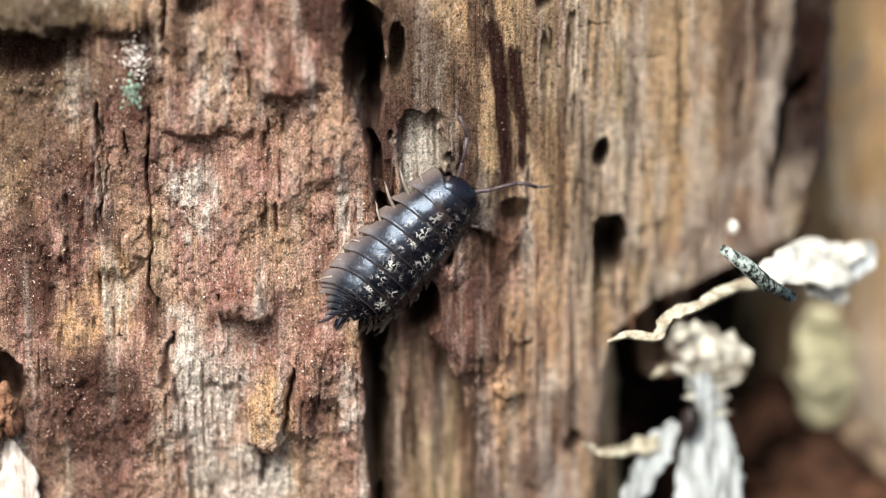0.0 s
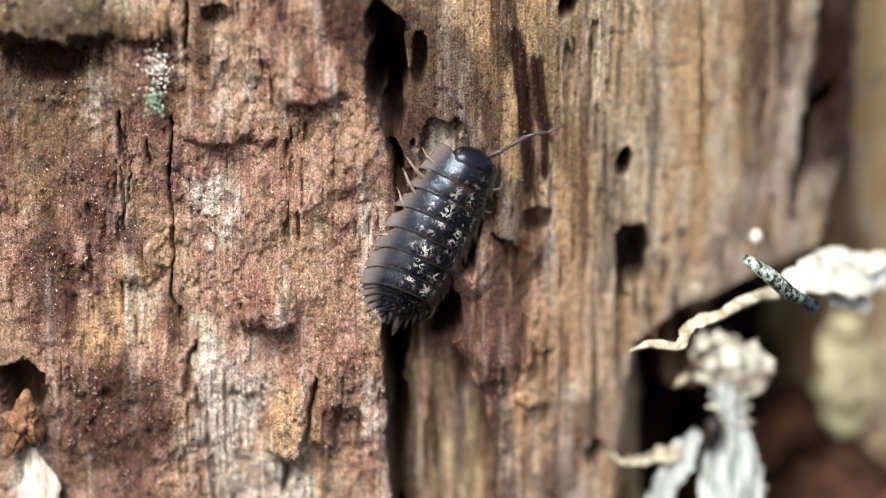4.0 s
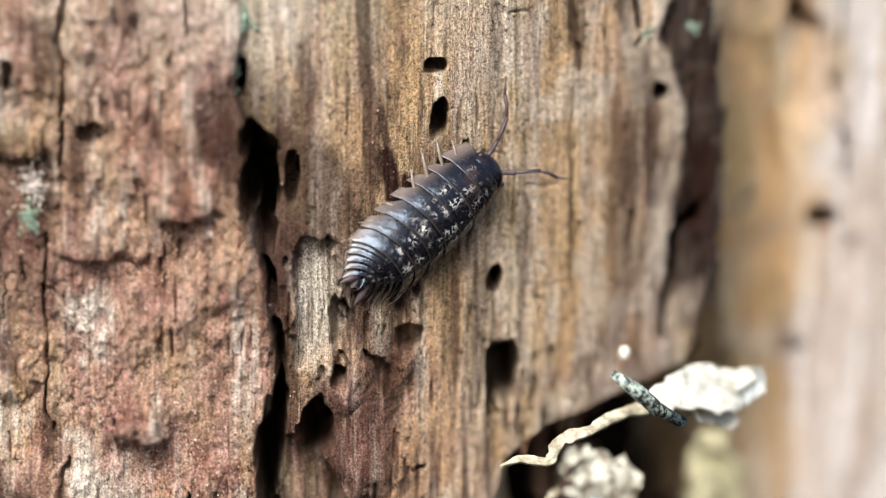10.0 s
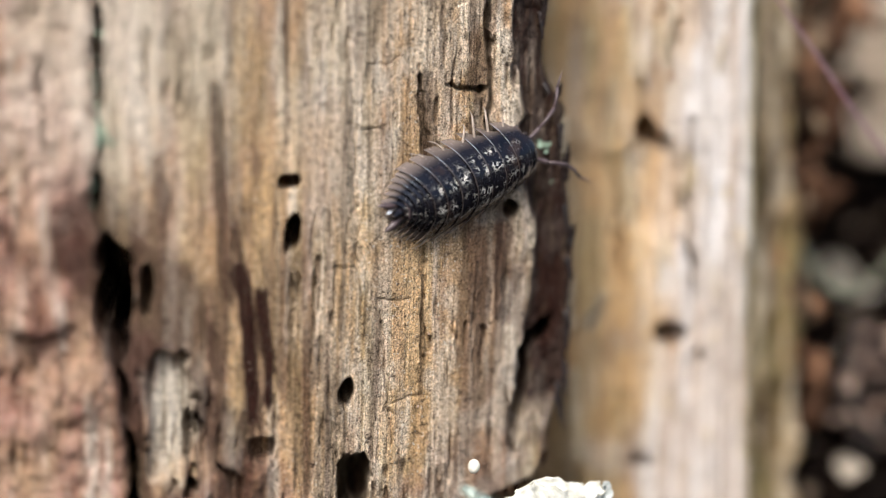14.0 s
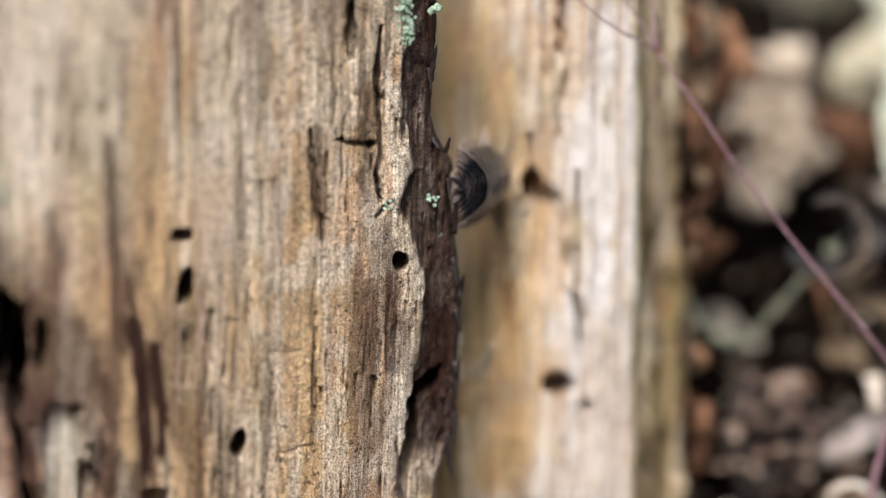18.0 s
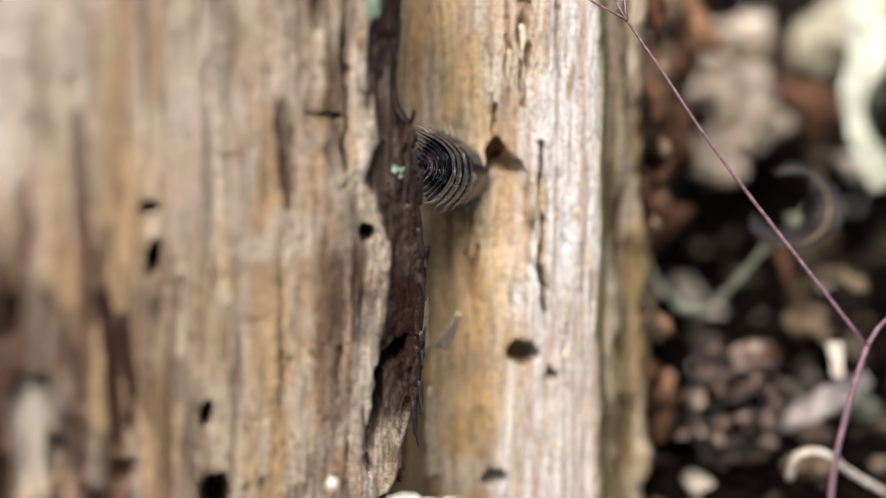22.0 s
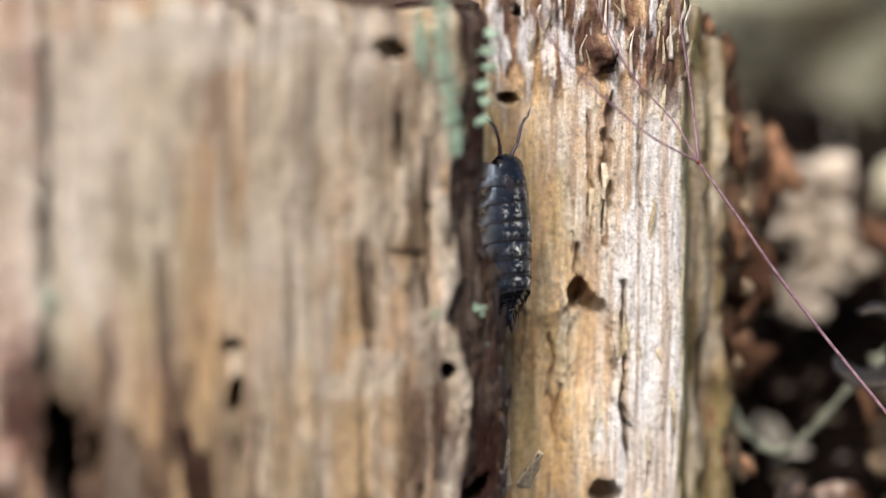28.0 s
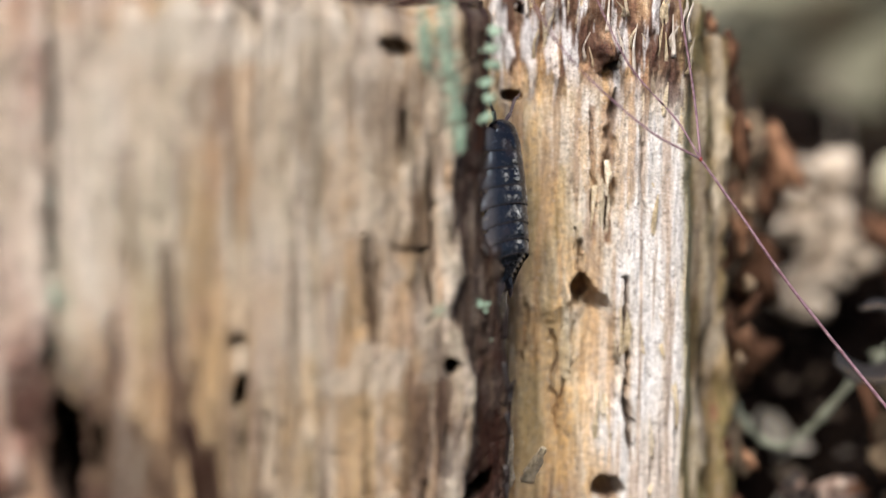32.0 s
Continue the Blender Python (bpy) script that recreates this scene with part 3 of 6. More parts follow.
    s.bore(0.31, 73.64, 0.80, 1.94, 2.0, 2.6, 0.00)
    s.bore(0.05, 70.56, 0.51, 0.45, 4.0, 2.6, 0.00)
    s.bore(-1.44, 67.53, 0.88, 1.94, 3.6, 2.2, 0.00)
    s.bore(-1.39, 66.89, 1.09, 1.56, 6.0, 2.2, 0.00)
    s.stain("pale", -1.27, 75.67, 1.5, 4.2, 1.0)
    s.clean("maroon", -1.27, 75.67, 1.2, 3.4)
    s.stain("olive", -1.27, 75.67, 1.4, 3.6, 0.22)
    s.clean("maroon", 11.01, 68.94, 1.2, 2.4)
    s.stain("olive", 11.01, 68.94, 1.0, 2.2, 0.5)
    # cubical cracking of the pale wood
    for k, (a, b) in enumerate(((10.57, 93.86), (12.29, 82.06), (11.69, 98.37), (13.58, 74.79), (8.72, 84.80))):
        s.crack(a, b, a + 2.4, b - 0.15 + 0.3 * (k % 2), 0.10, 0.2)
    for a, b, c, d in ((10.51, 99.21, 11.30, 81.40), (15.61, 88.74, 15.98, 77.62), (12.70, 81.23, 13.82, 71.96), (15.13, 98.21, 15.82, 90.56)):
        s.crack(a, b, c, d, 0.13, 0.4)
    s.stain("pale", 10.56, 94.63, 1.6, 8.0, 0.5)
    s.stain("pale", -4.60, 101.82, 4.0, 11.0, 0.85)
    s.stain("maroon", -1.44, 81.18, 3.0, 5.4, 0.75)
    s.stain("maroon", 1.18, 75.23, 1.6, 3.0, 0.8)
    s.stain("brown", -2.90, 77.49, 3.4, 4.4, 0.9)
    s.stain("maroon", -3.27, 85.80, 1.6, 2.0, 0.8)
    s.stain("brown", 17.18, 94.01, 1.6, 10.0, 0.7)
    s.stain("maroon", 19.23, 97.03, 0.5, 6.0, 0.7)
    s.stain("olive", 2.49, 97.05, 3.0, 5.0, 0.25)
    s.f["pale"] = np.maximum(s.f["pale"], (1 - left) * 0.55 * smooth(0.5, 0.66, fbm(x, z, 2.6, 3.6, 73, 4)) * smooth(8, 11, x))
    s.f["ochre"] = np.maximum(s.f["ochre"], (1 - left) * 0.75 * smooth(0.42, 0.62, fbm(x, z, 2.2, 7.0, 74, 4)) * smooth(1, 4, x) * smooth(24, 18, x))
    s.f["maroon"] = np.maximum(s.f["maroon"], (1 - left) * 0.5 * smooth(0.55, 0.7, fbm(x, z, 1.5, 7, 77, 4)))
    s.f["brown"] = np.maximum(s.f["brown"], (1 - left) * 0.55 * smooth(0.52, 0.66, fbm(x, z, 2.4, 9, 78, 4)))
    s.f["olive"] = np.maximum(s.f["olive"], (1 - left) * 0.16 * smooth(0.5, 0.66, fbm(x, z, 2.0, 4, 79, 4)) * smooth(8, 12, x))
    s.stain("brown", 0.59, 66.40, 4.5, 4.5, 1.0)
    s.stain("maroon", -0.89, 67.33, 1.5, 3.6, 0.7)
    s.stain("maroon", 3.96, 71.33, 1.1, 2.6, 0.6)
    s.pit(-4.27, 66.45, 0.75, 3.4, 7.0, 0.0, 0.2)
    s.pit(0.24, 71.21, 0.5, 0.7, 2.5)
    s.stain("maroon", -22.76, 82.32, 7.0, 4.4, 0.4)
    s.stain("maroon", -6.54, 87.42, 2.6, 4.0, 0.8)
    s.stain("brown", 1.64, 84.01, 2.0, 6.0, 0.7)
    s.stain("brown", 21.51, 95.44, 1.6, 9.0, 0.8)
    # dark streaks
    s.stain("maroon", 1.60, 80.10, 0.6, 1.3, 0.8)
    s.stain("maroon", -1.85, 90.17, 0.4, 2.6, 0.7)
    s.stain("brown", 21.94, 78.09, 1.8, 12.0, 0.9)
    s.stain("brown", 19.61, 68.48, 3.0, 5.0, 0.8)
    s.stain("maroon", 24.77, 82.85, 1.3, 12.0, 0.95)
    s.stain("maroon", 22.99, 95.54, 0.9, 12.0, 0.8)
    s.stain("maroon", 20.09, 81.05, 0.8, 5.0, 0.7)
    s.stain("maroon", 17.84, 105.46, 0.4, 2.4, 0.8)
    s.band("maroon", 1.58, 96.90, 1.87, 89.92, 0.42, 0.75)
    s.band("maroon", 1.87, 89.92, 2.40, 83.39, 0.42, 0.75)
    s.band("maroon", 3.24, 84.99, 3.92, 80.43, 0.55, 1.00)
    s.band("maroon", 3.92, 80.43, 4.09, 75.11, 0.55, 1.00)
    s.band("maroon", 4.62, 82.99, 5.31, 79.14, 0.45, 1.00)
    s.band("maroon", 5.31, 79.14, 5.10, 76.13, 0.45, 1.00)
    s.band("maroon", 2.87, 88.00, 3.80, 83.44, 0.35, 0.80)
    s.band("maroon", 3.80, 83.44, 4.74, 81.47, 0.35, 0.80)
    s.band("maroon", -2.32, 92.38, -1.86, 86.50, 0.50, 0.60)
    s.band("maroon", 1.22, 81.07, 1.78, 78.39, 0.45, 0.80)
    s.band("maroon", 3.84, 72.09, 3.47, 67.92, 0.70, 0.80)
    s.band("maroon", 2.71, 72.99, 2.35, 69.22, 0.60, 0.60)
    s.band("maroon", 2.86, 84.71, 4.32, 81.26, 0.50, 0.90)
    s.band("maroon", 4.32, 81.26, 5.42, 78.17, 0.50, 0.90)
    s.band("brown", 19.21, 92.14, 19.80, 81.56, 0.90, 0.80)
    s.band("brown", 19.80, 81.56, 19.12, 72.96, 0.90, 0.80)
    s.band("brown", 16.36, 94.32, 17.10, 70.91, 0.50, 0.50)
    s.band("maroon", 21.28, 86.71, 21.40, 80.25, 0.50, 0.80)
    s.band("maroon", 19.18, 86.16, 18.99, 78.18, 0.90, 0.55)
    s.band("maroon", 15.72, 97.10, 16.15, 89.65, 0.25, 0.70)
    s.band("pale", 10.89, 102.40, 11.23, 90.13, 0.80, 0.70)
    s.band("pale", 21.46, 99.02, 21.94, 91.84, 0.60, 0.80)
    s.band("pale", 22.01, 81.79, 22.14, 75.27, 0.45, 0.80)
    s.lump(1.37, 71.55, 1.6, 2.2, 0.7)
    s.lump(2.82, 64.54, 1.8, 2.4, 0.9)
    s.lump(0.63, 69.75, 1.0, 1.6, 0.8)
    s.lump(4.31, 60.48, 1.4, 3.0, 0.7)
    s.lump(4.31, 70.04, 0.9, 1.6, 0.6)
    s.stain("brown", 2.83, 66.07, 3.0, 6.0, 0.90)
    s.stain("brown", 3.56, 58.27, 2.6, 5.0, 0.85)
    s.stain("ochre", 7.29, 74.18, 3.5, 6.0, 0.60)
    s.stain("ochre", 13.91, 62.71, 2.6, 5.0, 0.70)
    s.stain("ochre", 6.19, 63.27, 2.0, 6.0, 0.70)
    s.stain("brown", 8.48, 59.77, 2.6, 5.0, 0.8)
    s.stain("ochre", 9.62, 63.47, 2.0, 4.0, 0.8)
    s.stain("brown", 17.02, 68.82, 3.6, 1.6, 0.7)
    s.stain("ochre", 13.09, 65.99, 2.4, 2.0, 0.7)
    s.clean("brown", -1.27, 75.67, 1.4, 3.8)
    s.clean("maroon", -1.27, 75.67, 1.4, 3.8)
    s.stain("pale", -1.27, 75.67, 1.3, 3.6, 0.9)
    s.clean("brown", 8.02, 81.59, 4.5, 7.0, 0.6)
    s.clean("brown", 1.77, 84.08, 2.6, 5.0, 0.5)
    s.stain("maroon", -25.5, 86.8, 4.6, 2.2, 0.55)
    # the rim at the top
    s.pit(6.71, 112.58, 0.9, 1.4, 3.0, -0.4)
    s.pit(9.89, 113.08, 0.9, 0.3, 1.5)
    s.pit(17.18, 110.17, 1.2, 0.45, 3.0)
    # Pale colour, with maroon thinned out, paints the light on the top rim.
    s.stain("pale", 5.64, 111.47, 9.0, 2.4, 0.9)
    s.stain("pale", -3.68, 109.39, 5.0, 3.0, 0.7)
    s.f["maroon"] *= 1 - 0.7 * smooth(108, 111, z) * smooth(3.0, 4.5, edge_x(z) - x)
    # fibres, crumbs and small losses
    side = 1 - left
    ribs = 1 - np.abs(2 * fbm(x, z, 0.5, 16, 54, 3) - 1)
    s.h += left * (0.35 * (fbm(x, z, 0.9, 10, 51, 3) - 0.5) + 0.25 * (fbm(x, z, 0.34, 3, 53, 3) - 0.5))
    s.h += left * (0.5 * (fbm(x, z, 0.9, 1.3, 57, 5) - 0.5) + 0.24 * (fbm(x, z, 0.3, 0.4, 58, 2) - 0.5))
    s.h += side * (0.55 * (fbm(x, z, 1.3, 26, 52, 3) - 0.5) + 0.11 * (ribs - 0.6) + 0.3 * (fbm(x, z, 3.0, 5.0, 55, 3) - 0.5) + 0.08 * (fbm(x, z, 0.3, 0.6, 58, 2) - 0.5))
    rough = smooth(0.5, 0.62, fbm(x, z, 0.45, 0.9, 59, 3)) * smooth(0.45, 0.62, fbm(x, z, 3, 5, 61, 3)) * (0.15 + 0.85 * left)
    s.h -= 0.22 * rough
    slit = smooth(0.66, 0.74, fbm(x, z, 0.30, 2.6, 63, 2)) * smooth(0.52, 0.66, fbm(x, z, 5, 6, 64, 2))
    s.h -= 0.5 * slit
    near = smooth(71, 75, z) * smooth(5.0, 2.0, edge_x(z) - x)
    s.h += near * (0.7 * (fbm(x, z, 0.7, 1.6, 66, 4) - 0.5) + 0.35 * (fbm(x, z, 0.3, 0.6, 68, 2) - 0.5))
    s.h += side * 0.2 * (fbm(x, z, 1.9, 1.5, 69, 2) - 0.5) * smooth(9, 12, x)
    s.h += sunk * 1.3 * (fbm(x, z, 0.55, 5, 70, 4) - 0.5)
    # long streaks in the pale wood
    s.f["brown"] = np.maximum(s.f["brown"], side * smooth(0.55, 0.68, fbm(x, z, 0.8, 26, 44, 4)) * 0.6)
    s.f["pale"] = np.maximum(s.f["pale"], side * smooth(0.54, 0.70, fbm(x, z, 0.9, 22, 45, 4)) * 0.4)
    s.f["maroon"] = np.maximum(s.f["maroon"], side * smooth(0.62, 0.70, fbm(x, z, 0.8, 14, 46, 4)) * 0.6)
    s.f["pale"] = np.maximum(s.f["pale"], 0.62 * smooth(86, 98, z + 8 * (fbm(x, z, 5, 16, 87, 3) - 0.5)) * smooth(0.3, 0.6, fbm(x, z, 2.4, 14, 88, 4)) * smooth(19, 15, x))
    s.f["pale"] *= 1 - 0.7 * rough
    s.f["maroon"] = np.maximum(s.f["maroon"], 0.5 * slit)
    rim = edge_x(z) - x + 2.4 * (fbm(x, z, 1.2, 5, 65, 4) - 0.5) + 1.1 * smooth(92, 97, z) - 0.4 * smooth(80, 74, z)
    s.f["maroon"] = np.maximum(s.f["maroon"], smooth(71, 74, z) * smooth(3.5, 3.2, rim) * (0.88 + 0.12 * smooth(0.34, 0.52, fbm(x, z, 0.4, 2.2, 72, 4))))
    s.h -= 0.8 * smooth(71, 74, z) * smooth(3.45, 3.05, rim)
    ridge = smooth(71, 74, z) * smooth(3.3, 3.6, rim) * smooth(5.4, 4.4, rim) * smooth(0.38, 0.6, fbm(x, z, 3, 5, 92, 3))
    s.h += 0.35 * ridge
    for k in ("brown", "maroon", "olive"):
        s.f[k] *= 1 - 0.75 * ridge
    s.f["pale"] = np.maximum(s.f["pale"], 0.6 * ridge * smooth(0.35, 0.55, fbm(x, z, 0.8, 4, 90, 4)))
    s.f["brown"] *= 1 - 0.35 * side * smooth(7, 10, x) * smooth(70, 75, z)
    for k in ("pale", "ochre"):
        s.f[k] *= 1 - 0.9 * s.f["maroon"]
    top = 113.6 - 1.6 * smooth(12.5, 15, x) + 0.8 * (fbm(x, z * 0, 2.2, 1, 67, 3) - 0.5) * 2
    y = front_base(x) - s.h + 5.0 * smooth(-1.6, 1.2, z - top) ** 2
    z = np.minimum(z, top + 0.25 * (z - top))
    # rounded right edge
    y = y + 1.3 * smooth(0.7, 0.0, edge_x(z) - x) ** 2
    # flank, back and left side close the slab
    ring_x = [edge_x(rows) - 0.1, edge_x(rows) - 0.4, edge_x(rows) - 1.2, edge_x(rows) * 0 + 8, edge_x(rows) * 0 - 20, edge_x(rows) * 0 - 42, edge_x(rows) * 0 - 42]
    ring_y = [240, 248, 258, 272, 276, 262, 226]
    xs = np.concatenate([x, np.stack(ring_x, 1)], 1)
    ys = np.concatenate([y, np.tile(np.array(ring_y, float), (len(rows), 1))], 1)
    zs = np.concatenate([z, np.tile(z[:, -1:], (1, 7))], 1)
    fields = {k: np.concatenate([v, np.tile(v[:, -1:] if k != "maroon" else np.full((len(rows), 1), 0.8), (1, 7))], 1) for k, v in s.f.items()}
    # the broken top
    lastx, lasty, lastz = xs[-1], ys[-1], zs[-1]
    for k, g in enumerate((0.35, 0.75, 0.98)):
        xs = np.concatenate([xs, [lastx * (1 - 0.3 * g) - 2.0 * g]])
        ys = np.concatenate([ys, [lasty * (1 - g) + 248 * g]])
        zs = np.concatenate([zs, [lastz - 1.5 * g + 1.6 * (fbm(lastx, lasty, 2, 2, 81 + k, 3) - 0.5)]])
        fields = {q: np.concatenate([v, v[-1:]]) for q, v in fields.items()}
    global CRUMB_BED
    keep = (z > 51) & (z < 107) & (x > -29) & (y < front_base(x) + 0.6)
    CRUMB_BED = np.stack([x, y, z], -1)[keep], (0.1 + 0.9 * left)[keep]
    verts = np.stack([xs, ys, zs], -1).reshape(-1, 3) * MM
    return mesh_arrays("front_slab", verts, grid_quads(xs.shape[0], xs.shape[1], True), fields)


def build_rear():
    cols = np.arange(24, 46.01, 0.1)
    rows = np.concatenate([np.arange(22, 55, 1.0), np.arange(55, 117, 0.11)])
    z, x0 = np.meshgrid(rows, cols, indexing="ij")
    right = 42.1 - 0.03 * (z - 85) + 0.35 * (fbm(z * 0, z, 1, 3.5, 105, 4) - 0.5) * 2
    x = 24 + (x0 - 24) * (right - 24) / 22.0
    s = Face(x, z, 111)
    s.f["ochre"] = smooth(0.42, 0.66, fbm(x, z, 2.5, 8, 131, 4)) * smooth(37, 30, x) * 0.4
    s.f["pale"] = np.clip(smooth(32.5, 37.0, x + 3.0 * (fbm(x, z, 2, 9, 133, 4) - 0.5)) * 0.95 + 0.4 * smooth(0.5, 0.7, fbm(x, z, 1, 9, 135, 4)), 0, 1)
    s.f["brown"] = smooth(0.52, 0.72, fbm(x, z, 0.8, 12, 137, 4)) * 0.6
    s.f["olive"] = smooth(right - 1.6, right - 0.3, x) * 0.8 + 0.25 * smooth(0.5, 0.7, fbm(x, z, 3, 9, 139, 4)) * smooth(30, 27, x)
    s.stain("brown", 33.60, 90.65, 1.2, 1.3, 1.0)
    s.lump(32.27, 89.91, 0.6, 1.0, 0.9)
    s.stain("brown", 35.66, 75.05, 1.0, 1.2, 1.0)
    s.stain("ochre", 34.72, 76.10, 0.7, 1.6, 1.0)
    s.pit(37.88, 73.68, 0.42, 0.45, 2.0)
    s.pit(33.89, 65.41, 0.8, 0.9, 2.5)
    s.pit(28.30, 104.94, 0.5, 0.45, 1.6)
    s.pit(28.56, 111.74, 0.35, 0.35, 2.0)
    s.lump(34.72, 108.62, 1.0, 1.1, 1.2)
    s.pit(34.96, 107.13, 0.8, 0.5, 1.0)
    s.crack(33.10, 95.15, 33.25, 91.71, 0.2, 0.8)
    s.crack(37.10, 83.19, 37.45, 77.51, 0.13, 1.0)
    s.crack(31.43, 87.23, 31.77, 79.38, 0.16, 1.0)
    s.crack(35.43, 105.01, 35.26, 94.25, 0.3, 0.5)
    s.stain("ochre", 32.38, 79.44, 1.0, 4.4, 1.0)
    s.stain("ochre", 34.50, 86.58, 1.4, 3.2, 0.8)
    s.stain("ochre", 29.34, 68.38, 1.2, 3.0, 0.6)
    s.stain("pale", 31.82, 65.63, 2.0, 1.6, 0.8)
    s.stain("maroon", 29.85, 110.74, 2.2, 1.8, 0.6)
    s.stain("brown", 33.05, 110.48, 7.0, 4.0, 1.0)
    s.stain("maroon", 32.22, 111.51, 5.0, 1.8, 0.65)
    s.stain("maroon", 27.92, 108.46, 1.2, 1.6, 0.7)
    s.stain("maroon", 34.93, 108.41, 1.3, 1.2, 0.9)
    s.stain("maroon", 38.91, 110.19, 1.3, 3.0, 0.8)
    s.stain("brown", 35.09, 101.57, 0.5, 4.6, 0.9)
    s.stain("brown", 33.97, 96.36, 0.35, 4.6, 0.7)
    s.stain("ochre", 31.46, 79.57, 0.5, 3.6, 1.0)
    s.stain("ochre", 34.07, 82.45, 0.8, 3.0, 0.9)
    s.stain("ochre", 32.14, 70.58, 1.6, 3.4, 0.9)
    s.stain("brown", 39.38, 108.91, 0.9, 4.0, 0.9)
    s.stain("olive", 29.93, 80.92, 0.9, 4.0, 0.4)
    s.h += 0.9 * (fbm(x, z, 1.4, 18, 151, 4) - 0.5) + 0.3 * (fbm(x, z, 0.4, 5, 153, 3) - 0.5) + 0.3 * (fbm(x, z, 0.9, 1.6, 157, 4) - 0.5)
    cleft = smooth(0.60, 0.70, fbm(x, z, 0.42, 22, 159, 3)) * smooth(0.45, 0.6, fbm(x, z, 3, 14, 160, 2))
    s.h -= 0.24 * cleft
    s.h += 0.3 * (1 - np.abs(2 * fbm(x, z, 0.9, 6, 161, 4) - 1))
    s.f["brown"] = np.maximum(s.f["brown"], 0.35 * cleft)
    s.f["brown"] = np.maximum(s.f["brown"], 0.75 * smooth(0.54, 0.64, fbm(x, z, 0.5, 14, 163, 4)))
    s.f["ochre"] = np.maximum(s.f["ochre"], 0.8 * smooth(0.55, 0.68, fbm(x, z, 0.8, 7, 165, 4)) * smooth(39, 35, x))
    s.pit(34.41, 86.34, 1.75, 4.2, 1.5, -0.12, 0.35)
    s.bore(33.43, 90.50, 0.85, 1.1, 4.0, 2.4)
    s.bore(34.56, 89.63, 0.9, 0.75, 2.5, 2.4)
    s.bore(33.37, 93.07, 0.2, 1.5, 1.8, 3.0)
    s.bore(35.67, 75.32, 0.95, 0.95, 4.5, 2.4)
    s.crack(36.55, 91.35, 36.84, 84.33, 0.2, 1.5)
    s.crack(36.84, 84.33, 37.41, 77.97, 0.2, 1.5)
    s.crack(33.90, 104.25, 34.24, 94.99, 0.16, 0.8)
    s.crack(35.32, 105.46, 35.27, 95.04, 0.26, 1.0)
    s.crack(37.64, 103.44, 37.87, 96.96, 0.12, 0.6)
    s.crack(32.58, 83.86, 31.67, 79.74, 0.16, 1.0)
    s.crack(29.16, 92.22, 29.53, 83.75, 0.14, 0.9)
    s.lump(34.69, 108.89, 0.9, 0.9, 1.4)
    s.bore(35.27, 107.65, 0.75, 0.45, 1.6, 2.4)
    s.lump(37.82, 110.11, 0.9, 2.4, 0.7)
    s.lump(28.77, 90.05, 0.9, 1.7, 0.9)
    s.lump(31.16, 88.91, 0.7, 0.8, 0.7)
    s.bore(28.07, 105.03, 0.6, 0.5, 2.0, 2.2)
    s.stain("pale", 37.83, 109.88, 0.9, 2.6, 0.9)
    s.stain("ochre", 34.42, 85.64, 1.5, 4.0, 0.75)
    s.stain("brown", 33.54, 90.28, 0.9, 0.9, 1.0)
    s.stain("pale", 39.38, 85.97, 2.6, 8.0, 0.9)
    s.stain("pale", 31.97, 102.53, 1.6, 3.0, 0.6)
    s.band("ochre", 32.23, 81.23, 32.12, 75.99, 0.42, 1.0)
    s.band("ochre", 33.95, 81.84, 34.16, 77.13, 0.4, 0.8)
    s.band("ochre", 34.94, 77.65, 34.77, 75.27, 0.6, 0.8)
    s.band("brown", 33.95, 104.26, 34.25, 94.53, 0.25, 0.9)
    s.band("brown", 35.31, 105.69, 35.28, 94.58, 0.35, 1.0)
    s.band("brown", 36.67, 91.35, 37.37, 77.73, 0.18, 0.8)
    s.band("maroon", 39.45, 110.35, 40.18, 105.52, 0.7, 0.85)
    s.band("maroon", 35.74, 111.67, 35.99, 105.48, 0.5, 0.6)
    s.band("olive", 29.78, 81.88, 29.98, 77.15, 0.9, 0.35)
    s.f["pale"] *= 1 - 0.85 * np.maximum(s.f["brown"], s.f["maroon"])
    s.f["ochre"] = np.maximum(s.f["ochre"], 0.75 * smooth(0.40, 0.62, fbm(x, z, 1.6, 5, 169, 4)) * smooth(36.5, 33, x) * smooth(106, 98, z))
    s.f["olive"] = np.maximum(s.f["olive"], 0.35 * smooth(0.45, 0.62, fbm(x, z, 1.2, 6, 171, 4)) * smooth(35, 30, x) * smooth(104, 96, z))
    crown = smooth(103, 107.5, z + 4 * (fbm(x, z, 1.2, 3, 173, 3) - 0.5))
    s.h += crown * (1.6 * (fbm(x, z, 0.9, 2.6, 175, 4) - 0.5) + 0.6 * (fbm(x, z, 0.35, 1.6, 177, 3) - 0.5))
    s.f["brown"] = np.maximum(s.f["brown"], crown * (0.45 + 0.55 * smooth(0.4, 0.6, fbm(x, z, 0.7, 2.5, 179, 4))))
    s.f["maroon"] = np.maximum(s.f["maroon"], crown * 0.85 * smooth(0.48, 0.62, fbm(x, z, 0.6, 3.5, 183, 4)))
    s.f["pale"] *= 1 - crown
    s.f["pale"] = np.maximum(s.f["pale"], crown * 0.9 * smooth(0.52, 0.62, fbm(x, z, 0.55, 4.5, 185, 4)))
    s.f["pale"] *= 1 - 0.6 * s.f["ochre"]
    s.f["pale"] *= 1 - smooth(right - 1.3, right - 0.5, x)
    top = 115.5 + 1.2 * (fbm(x, z * 0, 1.6, 1, 167, 3) - 0.5) * 2
    y = rear_base(x) - s.h + 3.0 * smooth(-1.2, 1.0, z - top) ** 2 + 1.5 * smooth(0.9, 0, right - x) ** 2
    z = np.minimum(z, top + 0.25 * (z - top))
    n = len(rows)
    rx = right[:, 0]
